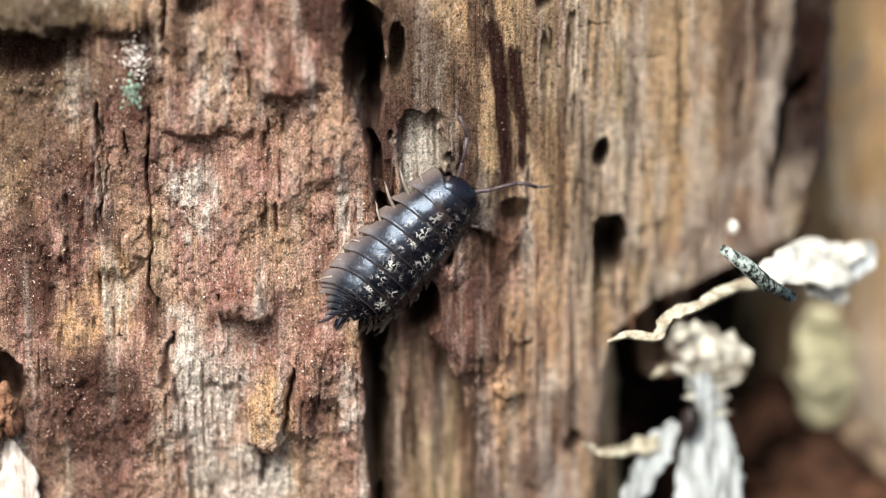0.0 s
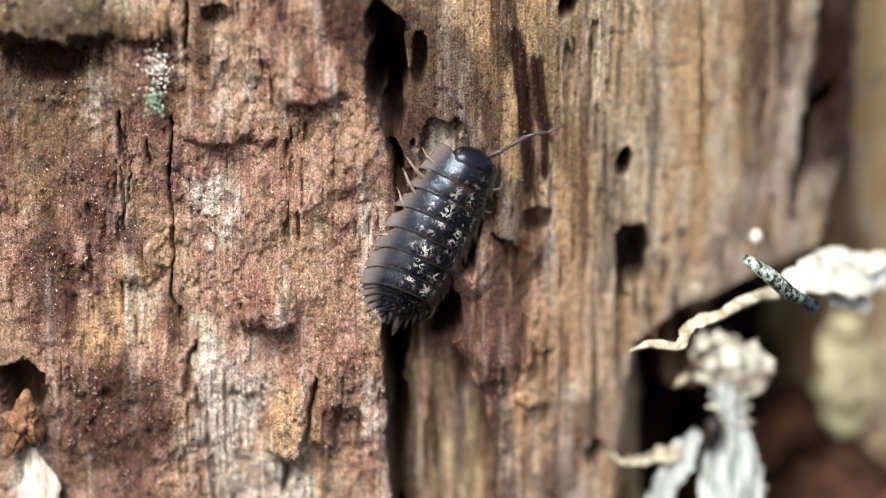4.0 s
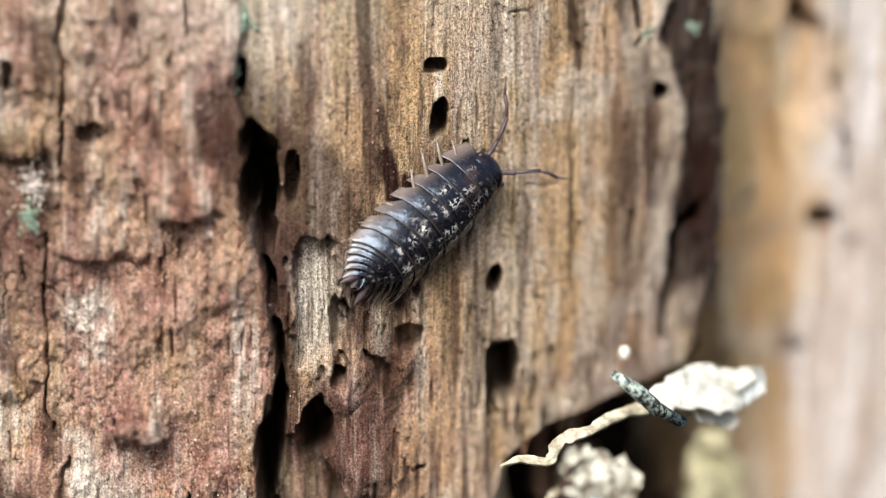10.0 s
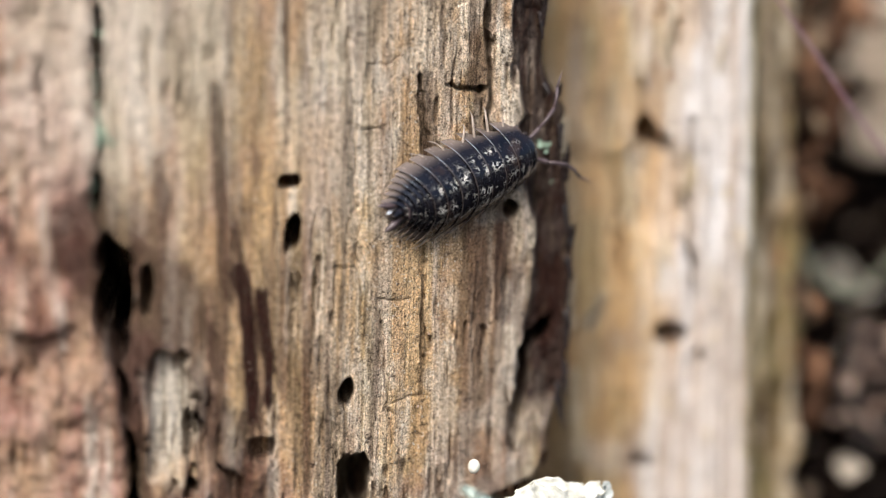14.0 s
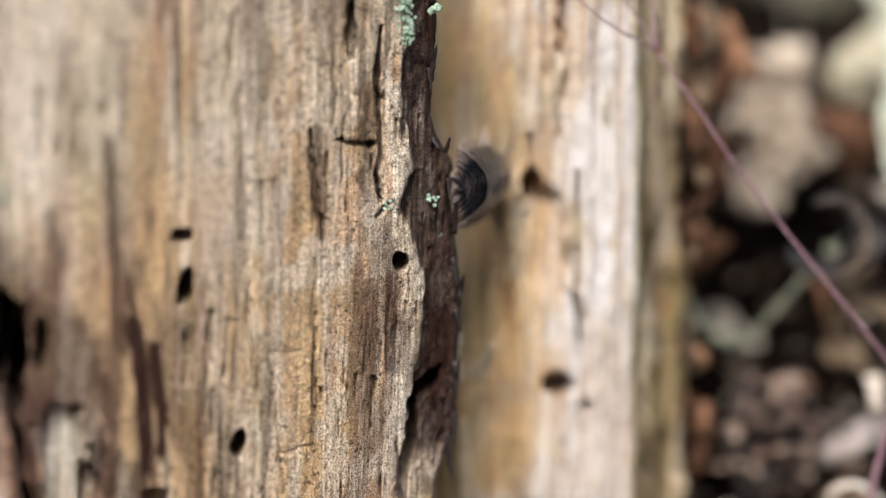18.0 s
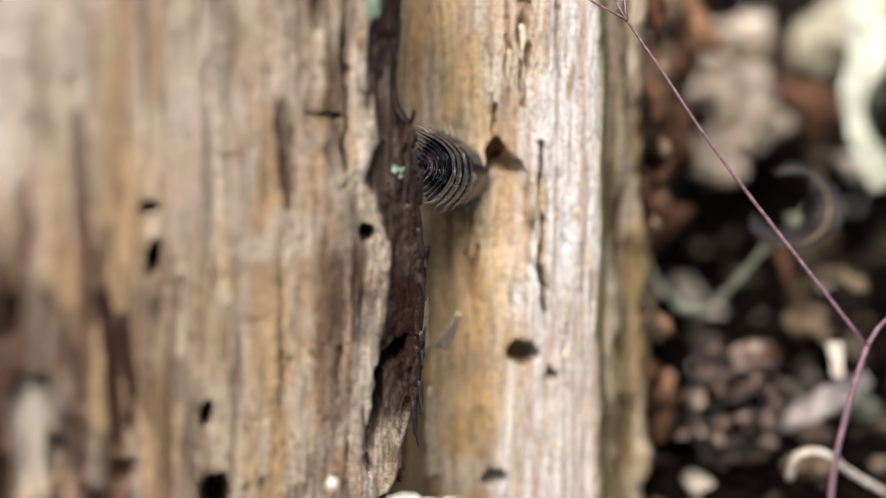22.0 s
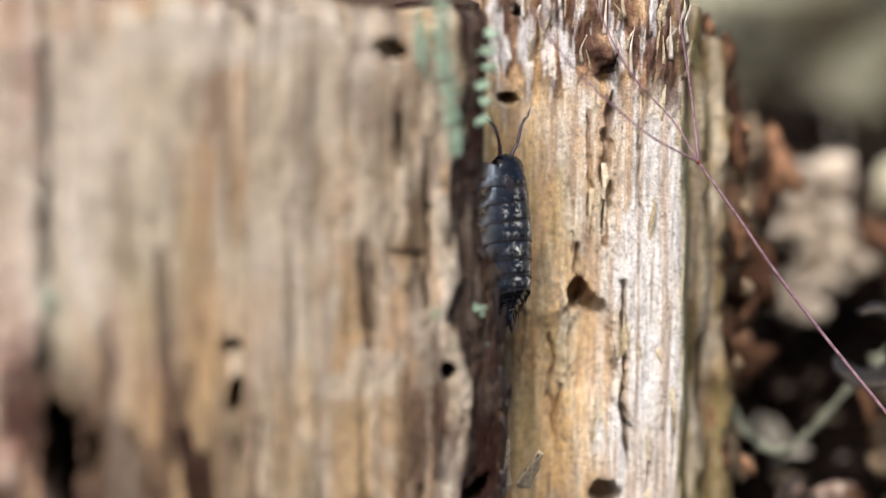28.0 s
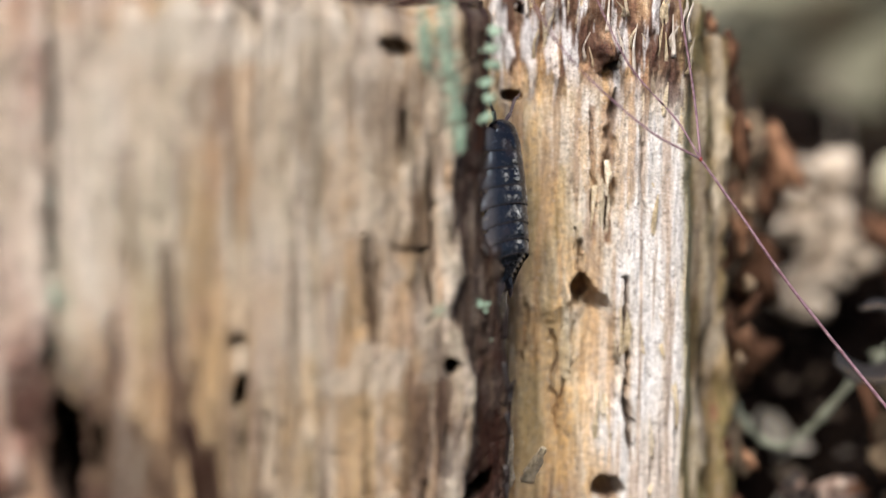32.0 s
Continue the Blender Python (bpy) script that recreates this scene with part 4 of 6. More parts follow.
    ring_x = np.stack([rx + 0.2, rx + 0.6, rx * 0 + 40, rx * 0 + 26, rx * 0 + 22, rx * 0 + 23], 1)
    ring_y = np.array([252, 260, 268, 270, 262, 254.0])
    xs = np.concatenate([x, ring_x], 1)
    ys = np.concatenate([y, np.tile(ring_y, (n, 1))], 1)
    zs = np.concatenate([z, np.tile(z[:, -1:], (1, 6))], 1)
    fields = {k: np.concatenate([v, np.tile(v[:, -1:], (1, 6))], 1) for k, v in s.f.items()}
    for k, g in enumerate((0.4, 0.97)):
        xs = np.concatenate([xs, [xs[n - 1] * (1 - g) + 33 * g]])
        ys = np.concatenate([ys, [ys[n - 1] * (1 - g) + 258 * g]])
        zs = np.concatenate([zs, [zs[n - 1] - 1.2 * g + 1.2 * (fbm(xs[n - 1], ys[n - 1], 1, 2, 181 + k, 3) - 0.5)]])
        fields = {q: np.concatenate([v, v[-1:]]) for q, v in fields.items()}
    verts = np.stack([xs, ys, zs], -1).reshape(-1, 3) * MM
    return mesh_arrays("rear_slab", verts, grid_quads(xs.shape[0], xs.shape[1], True), fields)


stump = empty("tree_stump", "rotten reddish-brown tree stump with cracks, borings and pale streaks", "stump")
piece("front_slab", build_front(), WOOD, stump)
piece("rear_slab", build_rear(), REAR, stump, "pale ochre and grey splintered wood")



def build_crumbs(count, seed):
    """Loose grains of frass that lie on the front slab."""
    rng = np.random.default_rng(seed)
    bed, weight = CRUMB_BED
    weight = weight * smooth(0.36, 0.62, fbm(bed[:, 0], bed[:, 2], 2.2, 2.6, 83, 4))
    at = bed[rng.choice(len(bed), count, p=weight / weight.sum())]
    bm = bmesh.new()
    bmesh.ops.create_icosphere(bm, subdivisions=1, radius=1.0)
    shape = np.array([v.co for v in bm.verts])
    tris = np.array([[v.index for v in f.verts] for f in bm.faces])
    bm.free()
    size = 0.024 + 0.05 * rng.random(count) ** 3
    axes = size[:, None] * rng.uniform(0.55, 1.35, (count, 3))
    jag = 1 + 0.35 * rng.standard_normal((count, len(shape)))
    verts = at[:, None] + shape[None] * axes[:, None] * jag[..., None]
    verts[..., 1] -= 0.25 * size[:, None]
    quads = tris[None] + (np.arange(count) * len(shape))[:, None, None]
    return mesh_arrays("wood_crumbs", verts.reshape(-1, 3) * MM, quads.reshape(-1, 3))


CRUMB = mixed_litter("frass_grains", ((0.0, (0.10, 0.048, 0.035)), (0.35, (0.29, 0.17, 0.13)), (0.7, (0.48, 0.34, 0.27)), (0.92, (0.62, 0.50, 0.42)), (1.0, (0.76, 0.69, 0.62))))
tagged(piece("wood_crumbs", build_crumbs(14000, 85), CRUMB), "tiny tan and pinkish grains of frass on the rotten wood", "wood crumbs", kind="stuff")

# ---- ground ----
def bank(x, y):
    """Height of the soil in millimetres."""
    rise = 38 * smooth(238, 330, y) * smooth(20, 60, x)
    hump = rise * (1 - smooth(380, 900, y)) * (1 - smooth(400, 900, np.abs(x - 60)))
    far = 3 * (fbm(x, y, 90, 90, 201, 3) - 0.5) + 60 * (fbm(x, y, 900, 900, 203, 3) - 0.5) * smooth(600, 3000, np.hypot(x, y))
    return 26 + 32 * smooth(15, 50, x) * smooth(205, 250, y) * (1 - smooth(420, 1000, y)) + hump + far


def build_ground():
    a = np.sinh(np.linspace(-6.6, 6.6, 241)) / np.sinh(6.6) * 60000
    xs, ys = np.meshgrid(a + 60, a + 290, indexing="xy")
    zs = bank(xs, ys) + 2.5 * (fbm(xs, ys, 9, 9, 207, 4) - 0.5)
    verts = np.stack([xs, ys, zs], -1).reshape(-1, 3) * MM
    # 0 round the stump, 1 far off: from near-black to leaf brown.
    far_mix = smooth(350, 1400, np.hypot(xs - 60, ys - 290))
    return mesh_arrays("ground", verts, grid_quads(241, 241), {"far_mix": far_mix})


def ground_material():
    m, nt, b = material("forest_floor", 0.95)
    b.inputs["Specular IOR Level"].default_value = 0.0
    n, big = noise_node(nt, (500, 500, 500), 5, 0.65), noise_node(nt, (9, 9, 9), 6, 0.7)
    # Humus darkened to near-black: paints the shade of hollows the mesh lacks.
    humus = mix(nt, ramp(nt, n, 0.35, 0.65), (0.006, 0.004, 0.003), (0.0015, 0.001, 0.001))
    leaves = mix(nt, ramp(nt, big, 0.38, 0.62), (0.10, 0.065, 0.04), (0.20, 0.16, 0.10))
    nt.links.new(mix(nt, attr(nt, "far_mix"), humus, leaves), b.inputs["Base Color"])
    bump(nt, b, n, 0.0008)
    return m


ground = tagged(piece("ground", build_ground(), ground_material()), "forest soil under leaf litter, gap shade painted near-black by the stump", "ground", kind="structure")

# ---- woodlouse ----
def shell_material():
    m, nt, b = material("louse_shell", 0.33)
    b.inputs["Specular IOR Level"].default_value = 0.4
    b.inputs["Specular Tint"].default_value = (0.64, 0.79, 1.0, 1)
    cloud = noise_node(nt, (900, 900, 900), 4, 0.6)
    patch = noise_node(nt, (420, 420, 420), 3, 0.6)
    squiggle = noise_node(nt, (2500, 2500, 2500), 3, 0.6)
    grain = noise_node(nt, (3600, 3600, 3600), 3, 0.6)
    c = mix(nt, ramp(nt, cloud, 0.35, 0.65), (0.003, 0.0035, 0.006), (0.011, 0.010, 0.013))
    c = mix(nt, ramp(nt, patch, 0.55, 0.68, 0.0, 0.5), c, (0.034, 0.020, 0.015))
    c = mix(nt, times(nt, attr(nt, "rim"), ramp(nt, cloud, 0.3, 0.7, 0.7, 1.0)), c, (0.20, 0.16, 0.14))
    line = times(nt, squiggle, 0.5, "SUBTRACT")
    size = nt.nodes.new("ShaderNodeMath")
    size.operation = "ABSOLUTE"
    nt.links.new(line, size.inputs[0])
    c = mix(nt, times(nt, attr(nt, "fleck"), ramp(nt, size.outputs["Value"], 0.045, 0.025)), c, (0.62, 0.60, 0.55))
    nt.links.new(c, b.inputs["Base Color"])
    nt.links.new(ramp(nt, grain, 0.3, 0.7, 0.16, 0.30), b.inputs["Roughness"])
    bump(nt, b, times(nt, cloud, times(nt, grain, 0.12), "ADD"), 0.000045)
    return m


SHELL = shell_material()
LIMB = plain_noise("louse_limb", (0.34, 0.28, 0.235), (0.20, 0.16, 0.135), 2500, 0.4, 0.00002)
FEELER = plain_noise("louse_feeler", (0.10, 0.075, 0.08), (0.05, 0.035, 0.04), 2500, 0.4, 0.00002)
BELLY = plain_noise("louse_belly", (0.50, 0.40, 0.32), (0.35, 0.26, 0.2), 2000, 0.5, 0.00002)


def body_width(y):
    """Half width of the back at y, from tail -6.4 to head 6.4."""
    return 3.2 * np.sqrt(np.clip(1 - (np.abs(y - 0.1) / 7.0) ** 2.6, 0.02, 1))


def back_plate(y0, y1, w0, w1, high, hook, seed, flecks=1.0, brow=0.0, lift=0.14, line=0.25):
    """An arched plate from its hind edge y0 to its fore edge y1, with lobes at its sides; brow draws the fore corners forward."""
    s, t = np.linspace(-1, 1, 57), np.linspace(0, 1, 13)
    S, T = np.meshgrid(s, t, indexing="xy")
    side = np.abs(S)
    long = y1 - y0
    w = (w0 + (w1 - w0) * T) * (1 + 0.05 * smooth(0.8, 1.0, side) * (1 - T))
    y = y0 + long * T - hook * side ** 2.6 * (1 - 0.35 * T)
    y = y - 0.62 * long * T * smooth(0.68, 1.0, side) ** 1.6 * (brow == 0) - 0.20 * smooth(0.82, 1.0, side) * (1 - T)
    y = y + brow * smooth(0.45, 0.92, side) * T
    x = w * S
    z = 0.12 + (high - 0.12) * (1 - side ** 2.25)
    z = z + lift * (1 - T) ** 1.4 * (1 - 0.4 * side ** 2) + 0.07 * np.sin(np.pi * T) * (1 - side ** 4)
    z = z - 0.05 * np.exp(-((T - 0.10) / 0.06) ** 2) * (1 - side ** 4)
    z = z + 0.05 * (fbm(x + seed, y, 0.5, 0.5, seed, 2) - 0.5)
    rim = np.clip(np.maximum(line * smooth(0.07, 0.02, T), smooth(0.70, 1.02, side) * 0.9), 0, 1)
    band = np.exp(-((side - 0.23) / 0.10) ** 2) + 0.5 * np.exp(-((side - 0.52) / 0.05) ** 2)
    fleck = np.clip(1.3 * band * smooth(0.10, 0.3, T) * smooth(0.9, 0.65, T) * smooth(0.40, 0.52, fbm(x + seed, y, 0.5, 0.5, seed + 7, 2)), 0, 1) * flecks
    up = np.stack([x, y, z], -1).reshape(-1, 3)
    low = np.stack([x * 0.99, y, z - 0.03], -1).reshape(-1, 3)
    n, m = len(up), len(s)
    q = grid_quads(13, m)
    loop = [(a, a + 1) for a in range(m - 1)] + [(m - 1 + m * k, 2 * m - 1 + m * k) for k in range(12)]
    loop += [(12 * m + a + 1, 12 * m + a) for a in range(m - 1)] + [(m * (k + 1), m * k) for k in range(12)]
    edge = np.array([(b, a, a + n, b + n) for a, b in loop])
    quads = np.concatenate([q, q[:, ::-1] + n, edge])
    f = {"rim": np.tile(rim.ravel(), 2), "fleck": np.tile(fleck.ravel(), 2)}
    return mesh_arrays("plate", np.concatenate([up, low]) * MM, quads, f)


def spline(points, n):
    """n places along a smooth line through the points."""
    p = np.array(points, float)
    if len(p) == 2:
        return p[0] + (p[1] - p[0]) * np.linspace(0, 1, n)[:, None]
    ext = np.concatenate([[2 * p[0] - p[1]], p, [2 * p[-1] - p[-2]]])
    u = np.linspace(0, len(p) - 1 - 1e-6, n)
    k, t = np.floor(u).astype(int), (u - np.floor(u))[:, None]
    a, b, c, d = ext[k], ext[k + 1], ext[k + 2], ext[k + 3]
    return 0.5 * (2 * b + (c - a) * t + (2 * a - 5 * b + 4 * c - d) * t ** 2 + (3 * b - a - 3 * c + d) * t ** 3)


def tube(points, radii, sides=8):
    """A bmesh tube through points in millimetres."""
    bm = bmesh.new()
    rings = []
    pts = [Vector(p) for p in points]
    for k, p in enumerate(pts):
        d = (pts[min(k + 1, len(pts) - 1)] - pts[max(k - 1, 0)]).normalized()
        a = d.orthogonal().normalized()
        b = d.cross(a)
        rings.append([bm.verts.new((p + (a * math.cos(2 * math.pi * i / sides) + b * math.sin(2 * math.pi * i / sides)) * radii[k]) * MM) for i in range(sides)])
    for r0, r1 in zip(rings, rings[1:]):
        for i in range(sides):
            bm.faces.new((r0[i], r0[(i + 1) % sides], r1[(i + 1) % sides], r1[i]))
    bm.faces.new(rings[0][::-1])
    bm.faces.new(rings[-1])
    return bm


def ball(center, radii, segs=20, rings=14):
    bm = bmesh.new()
    bmesh.ops.create_uvsphere(bm, u_segments=segs, v_segments=rings, radius=1.0)
    for v in bm.verts:
        v.co = Vector([(c + a * r) * MM for c, a, r in zip(center, v.co, radii)])
    return bm


louse = empty("woodlouse", "glossy dark grey woodlouse with pale flecks and seven arched plates", "woodlouse")
louse.scale = (0.96, 0.96, 0.96)
HIP = {}


def build_louse():
    edges = [5.25, 3.9, 2.6, 1.2, -0.2, -1.6, -2.9, -4.0]
    for k in range(7):
        fore, hind = edges[k] + (0.1 if k == 0 else 0.4), edges[k + 1]
        me = back_plate(hind, fore, body_width(hind), body_width(fore) * 0.985, 2.3 - 0.06 * abs(k - 3), 0.05 + 0.13 * k, 300 + k, 0.45 if k < 2 else 1.0, 0.5 if k == 0 else 0.0)
        piece("back_plate", me, SHELL, louse)
    for k in range(5):
        hind = -4.3 - 0.36 * k
        w = (2.45, 2.2, 1.85, 1.5, 1.1)[k]
        me = back_plate(hind, hind + 1.2, w, w * 1.12, 1.85 - 0.24 * k, 0.75 + 0.08 * k, 320 + k, 0.6, 0.0, 0.06, 0.04)
        piece("tail_plate", me, SHELL, louse)
    me = back_plate(-6.65, -5.5, 0.10, 0.75, 0.8, 0.0, 330, 0.0)
    piece("telson", me, SHELL, louse)
    for s in (-1, 1):
        part("uropod", tube(spline([(0.45 * s, -5.7, 0.35), (0.66 * s, -6.3, 0.34), (0.85 * s, -6.8, 0.28), (0.98 * s, -7.3, 0.2)], 10), [0.2, 0.22, 0.24, 0.25, 0.25, 0.23, 0.2, 0.15, 0.09, 0.02]), FEELER, louse)
    head = part("head", ball((0, 5.3, 0.98), (1.68, 1.22, 1.05), 28, 18), SHELL, louse)
    part("snout", ball((0, 5.75, 0.6), (1.1, 0.7, 0.6)), FEELER, head)
    for s in (-1, 1):
        part("eye", ball((1.38 * s, 5.75, 1.2), (0.22, 0.3, 0.25), 12, 8), SEED, head)
    part("body", ball((0, -0.3, 0.55), (2.2, 5.5, 1.2), 28, 20), FEELER, louse)
    part("belly", ball((0, -0.3, 0.45), (2.55, 5.7, 0.5)), BELLY, louse)
    for s in (-1, 1):
        a = part("antenna", tube(spline([(0, 0, 0), (0.3 * s, 0.55, 0.25), (0.75 * s, 1.1, 0.45)], 7), [0.16, 0.17, 0.17, 0.16, 0.16, 0.17, 0.14]), FEELER, louse)
        a.matrix_basis = Matrix.Translation((0.7 * s * MM, 6.1 * MM, 0.75 * MM))
        part("antenna_joint", tube([(0.75 * s, 1.1, 0.45), (1.15 * s, 1.75, 0.5), (1.75 * s, 2.55, 0.5)], [0.11, 0.13, 0.15]), FEELER, a)
        part("antenna_joint", tube([(1.75 * s, 2.55, 0.5), (2.45 * s, 3.0, 0.38), (3.1 * s, 3.25, 0.25)], [0.10, 0.12, 0.12]), FEELER, a)
        part("antenna_lash", tube([(3.1 * s, 3.25, 0.25), (3.6 * s, 3.65, 0.15), (4.1 * s, 4.1, 0.05)], [0.09, 0.07, 0.02]), FEELER, a)
        HIP[("antenna", s)] = a
        for k in range(7):
            y = 4.4 - 1.35 * k
            lean = 0.6 - 0.32 * k
            if k in (1, 2, 3) and s < 0:
                far = (0.78, 0.82, 0.66)[k - 1]
                path, thick = [(0, 0, 0), (-0.9 * far, 0.25, 0.2), (-1.9 * far, 0.6, 0.1), (-2.5 * far, 0.95, -0.15), (-2.75 * far, 1.1, -0.45)], [0.15, 0.16, 0.14, 0.09, 0.03]
            else:
                far = (0.75, 0.85, 0.7, 0.82, 0.95, 0.78, 0.7)[k]
                path, thick = [(0, 0, 0), (0.7 * s * far, 0.2 * lean, 0.2), (1.25 * s * far, 0.6 * lean, 0.0), (1.5 * s * far, 1.0 * lean, -0.35), (1.55 * s * far, 1.3 * lean, -0.8)], [0.12, 0.12, 0.1, 0.07, 0.02]
            leg = part("leg", tube(spline(path, 9), 0.72 * np.interp(np.linspace(0, 4, 9), range(5), thick), 7), LIMB, louse)
            leg.matrix_basis = Matrix.Translation((1.9 * s * MM, y * MM, 0.45 * MM))
            HIP[(k, s)] = leg


build_louse()

# ---- shapes for lichens, leaves and chips ----
def sheet(points, widths, face, thick=0.15, curl=0.0, rag=0.3, wave=0.2, seed=1, n=28, m=11):
    """A thin ragged sheet along a line, in millimetres; face is the side that it shows, curl bends its margins."""
    p = spline(points, n)
    w = np.interp(np.linspace(0, 1, n), np.linspace(0, 1, len(widths)), widths)
    along = np.gradient(p, axis=0)
    along /= np.linalg.norm(along, axis=1, keepdims=True)
    face = np.array(face, float)
    side = np.cross(along, face)
    side /= np.linalg.norm(side, axis=1, keepdims=True)
    up = np.cross(side, along)
    s = np.linspace(-1, 1, m)
    i = np.arange(n)[:, None] * np.ones((1, m))
    jag = 1 + rag * (fbm(i, s[None] * 0 + np.sign(s)[None] * 9, 2.4, 1, seed, 3) - 0.5) * 2 * np.abs(s)[None]
    off = curl * (s ** 2)[None] * w[:, None] + wave * (fbm(i, s[None] * 6 + 40, 4, 3, seed + 3, 3) - 0.5) * 2
    top = p[:, None] + side[:, None] * (s[None] * w[:, None] * jag)[..., None] + up[:, None] * off[..., None]
    low = top - up[:, None] * thick
    q = grid_quads(n, m)
    k = n * m
    loop = [(a, a + 1) for a in range(m - 1)] + [(m - 1 + m * r, 2 * m - 1 + m * r) for r in range(n - 1)]
    loop += [((n - 1) * m + a + 1, (n - 1) * m + a) for a in range(m - 1)] + [(m * (r + 1), m * r) for r in range(n - 1)]
    edge = np.array([(b, a, a + k, b + k) for a, b in loop])
    return mesh_arrays("sheet", np.concatenate([top.reshape(-1, 3), low.reshape(-1, 3)]) * MM, np.concatenate([q, q[:, ::-1] + k, edge]))


def chunk(center, radii, seed, turn=0.0, rough=0.35, sub=3):
    """An irregular lump, in millimetres."""
    bm = bmesh.new()
    bmesh.ops.create_icosphere(bm, subdivisions=sub, radius=1.0)
    rot = Matrix.Rotation(turn, 3, "Y")
    for v in bm.verts:
        q = v.co.normalized()
        k = 1 + rough * noise.fractal(q * 1.3 + Vector((seed * 3.1, seed * 1.7, 0)), 1.0, 2.0, 4) + 0.25 * rough * noise.noise(q * 7 + Vector((seed, 0, 0)))
        v.co = (rot @ Vector([a * r * k for a, r in zip(q, radii)]) + Vector(center)) * MM
    return bm


def lichen_tuft(center, spread, count, size, seed, face=(0, -1, 0)):
    """A cluster of small rounded lobes, in millimetres."""
    rng = random.Random(seed)
    bm = bmesh.new()
    for _ in range(count):
        c = [a + rng.gauss(0, b) for a, b in zip(center, spread)]
        r = size * rng.uniform(0.5, 1.25)
        made = bmesh.ops.create_icosphere(bm, subdivisions=2, radius=1.0)["verts"]
        k = rng.uniform(0, 50)
        for v in made:
            q = v.co.normalized()
            d = r * (1 + 0.5 * noise.noise(q * 2.2 + Vector((k, 0, 0))))
            v.co = Vector((c[0] + q.x * d, c[1] + q.y * d * 0.7, c[2] + q.z * d)) * MM
    return bm


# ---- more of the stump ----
# Rotten wood and filler wall with the hollow's shade put into their colour.
ROT_SHADED = plain_noise("shaded_rot", (0.055, 0.026, 0.016), (0.010, 0.006, 0.004), 900, 0.9, 0.0004)
HOLLOW_SHADE = plain_noise("hollow_shade", (0.02, 0.013, 0.01), (0.006, 0.004, 0.003), 700, 0.95, 0.0006)


def slab(name, x0, x1, y, z0, z1, mat, seed, lumps=1.0, lean=0.0, tint=None, label=""):
    """A standing strip of fibrous wood with a ragged top, in millimetres."""
    cols, rows = np.linspace(0, 1, max(12, int((x1 - x0) / 0.22))), np.arange(z0, z1 + 0.01, 0.3)
    zz, cc = np.meshgrid(rows, cols, indexing="ij")
    wob = (0.4 + 0.9 * cc) * (fbm(zz * 0, zz, 1, 4, seed, 4) - 0.5) * 2
    x = x0 + (x1 - x0) * cc + wob + lean * (zz - z0)
    h = lumps * (1.2 * (fbm(x, zz, 1.2, 9, seed + 1, 4) - 0.5) + 0.8 * (fbm(x, zz, 1.5, 2.5, seed + 2, 4) - 0.5))
    yy = y - h + 1.8 * (2 * np.abs(cc - 0.5)) ** 4
    top = z1 - 2.5 * fbm(x, zz * 0, 1.5, 1, seed + 4, 3)
    zz = np.minimum(zz, top)
    n = len(rows)
    xs = np.concatenate([x, x[:, -1:] - 0.5, x[:, :1] + 0.5], 1)
    ys = np.concatenate([yy, np.full((n, 2), y + 8.0)], 1)
    zs = np.concatenate([zz, zz[:, -1:], zz[:, :1]], 1)
    fields = {k: np.zeros_like(xs) for k in ("brown", "maroon", "pale", "ochre", "olive")}
    for k, v in (tint or {}).items():
        fields[k] = np.clip(1.3 * v * smooth(0.36, 0.62, fbm(xs, zs, 0.9, 6, seed + len(k) * 7, 4)), 0, 1)
    xs, ys, zs = (np.concatenate([v, (v[-1:] * 0.2 + 0.8 * v[-1:].mean())]) for v in (xs, ys, zs))
    fields = {k: np.concatenate([v, v[-1:]]) for k, v in fields.items()}
    me = mesh_arrays(name, np.stack([xs, ys, zs], -1).reshape(-1, 3) * MM, grid_quads(xs.shape[0], xs.shape[1], True), fields)
    return piece(name, me, mat, stump, label)


slab("side_strip", 43.2, 46.0, 250.5, 22, 113.5, REAR, 401, 1.6, -0.03, {"olive": 0.7, "brown": 0.7, "maroon": 0.4, "ochre": 0.5}, "olive-brown strip of weathered wood")
slab("side_strip", 45.6, 48.6, 254, 22, 111, REAR, 411, 1.6, -0.03, {"ochre": 0.8, "olive": 0.6, "brown": 0.7, "maroon": 0.3}, "ochre strip of weathered wood")
slab("inner_strip", 9.8, 12.0, 228, 22, 62, WOOD, 421, 1.0, 0.0, {"olive": 1.0, "maroon": 0.6, "brown": 0.6})
slab("inner_strip", 13.4, 17.6, 232, 58, 67.5, WOOD, 431, 1.0, 0.0, {"brown": 0.9, "maroon": 0.9})
# Added wall behind the hollow; its near-black colour stands in for the cavity's shade.
part("hollow_shade_wall", chunk((18, 262, 50), (24, 8, 30), 3, 0, 0.15, 4), HOLLOW_SHADE, stump, "near-black wall standing in for the shade inside the rotten stump")
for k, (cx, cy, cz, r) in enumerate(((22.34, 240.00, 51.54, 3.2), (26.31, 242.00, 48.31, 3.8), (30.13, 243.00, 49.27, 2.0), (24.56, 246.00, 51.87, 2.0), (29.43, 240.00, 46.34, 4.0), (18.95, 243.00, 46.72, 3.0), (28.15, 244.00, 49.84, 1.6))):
    part("wood_chunk", chunk((cx, cy, cz), (r * 1.4, r, r * 0.7), 20 + k, 0.5 * (k % 3 - 1), 0.8), (ROT_SHADED, LITTER)[k % 3 == 1], stump)
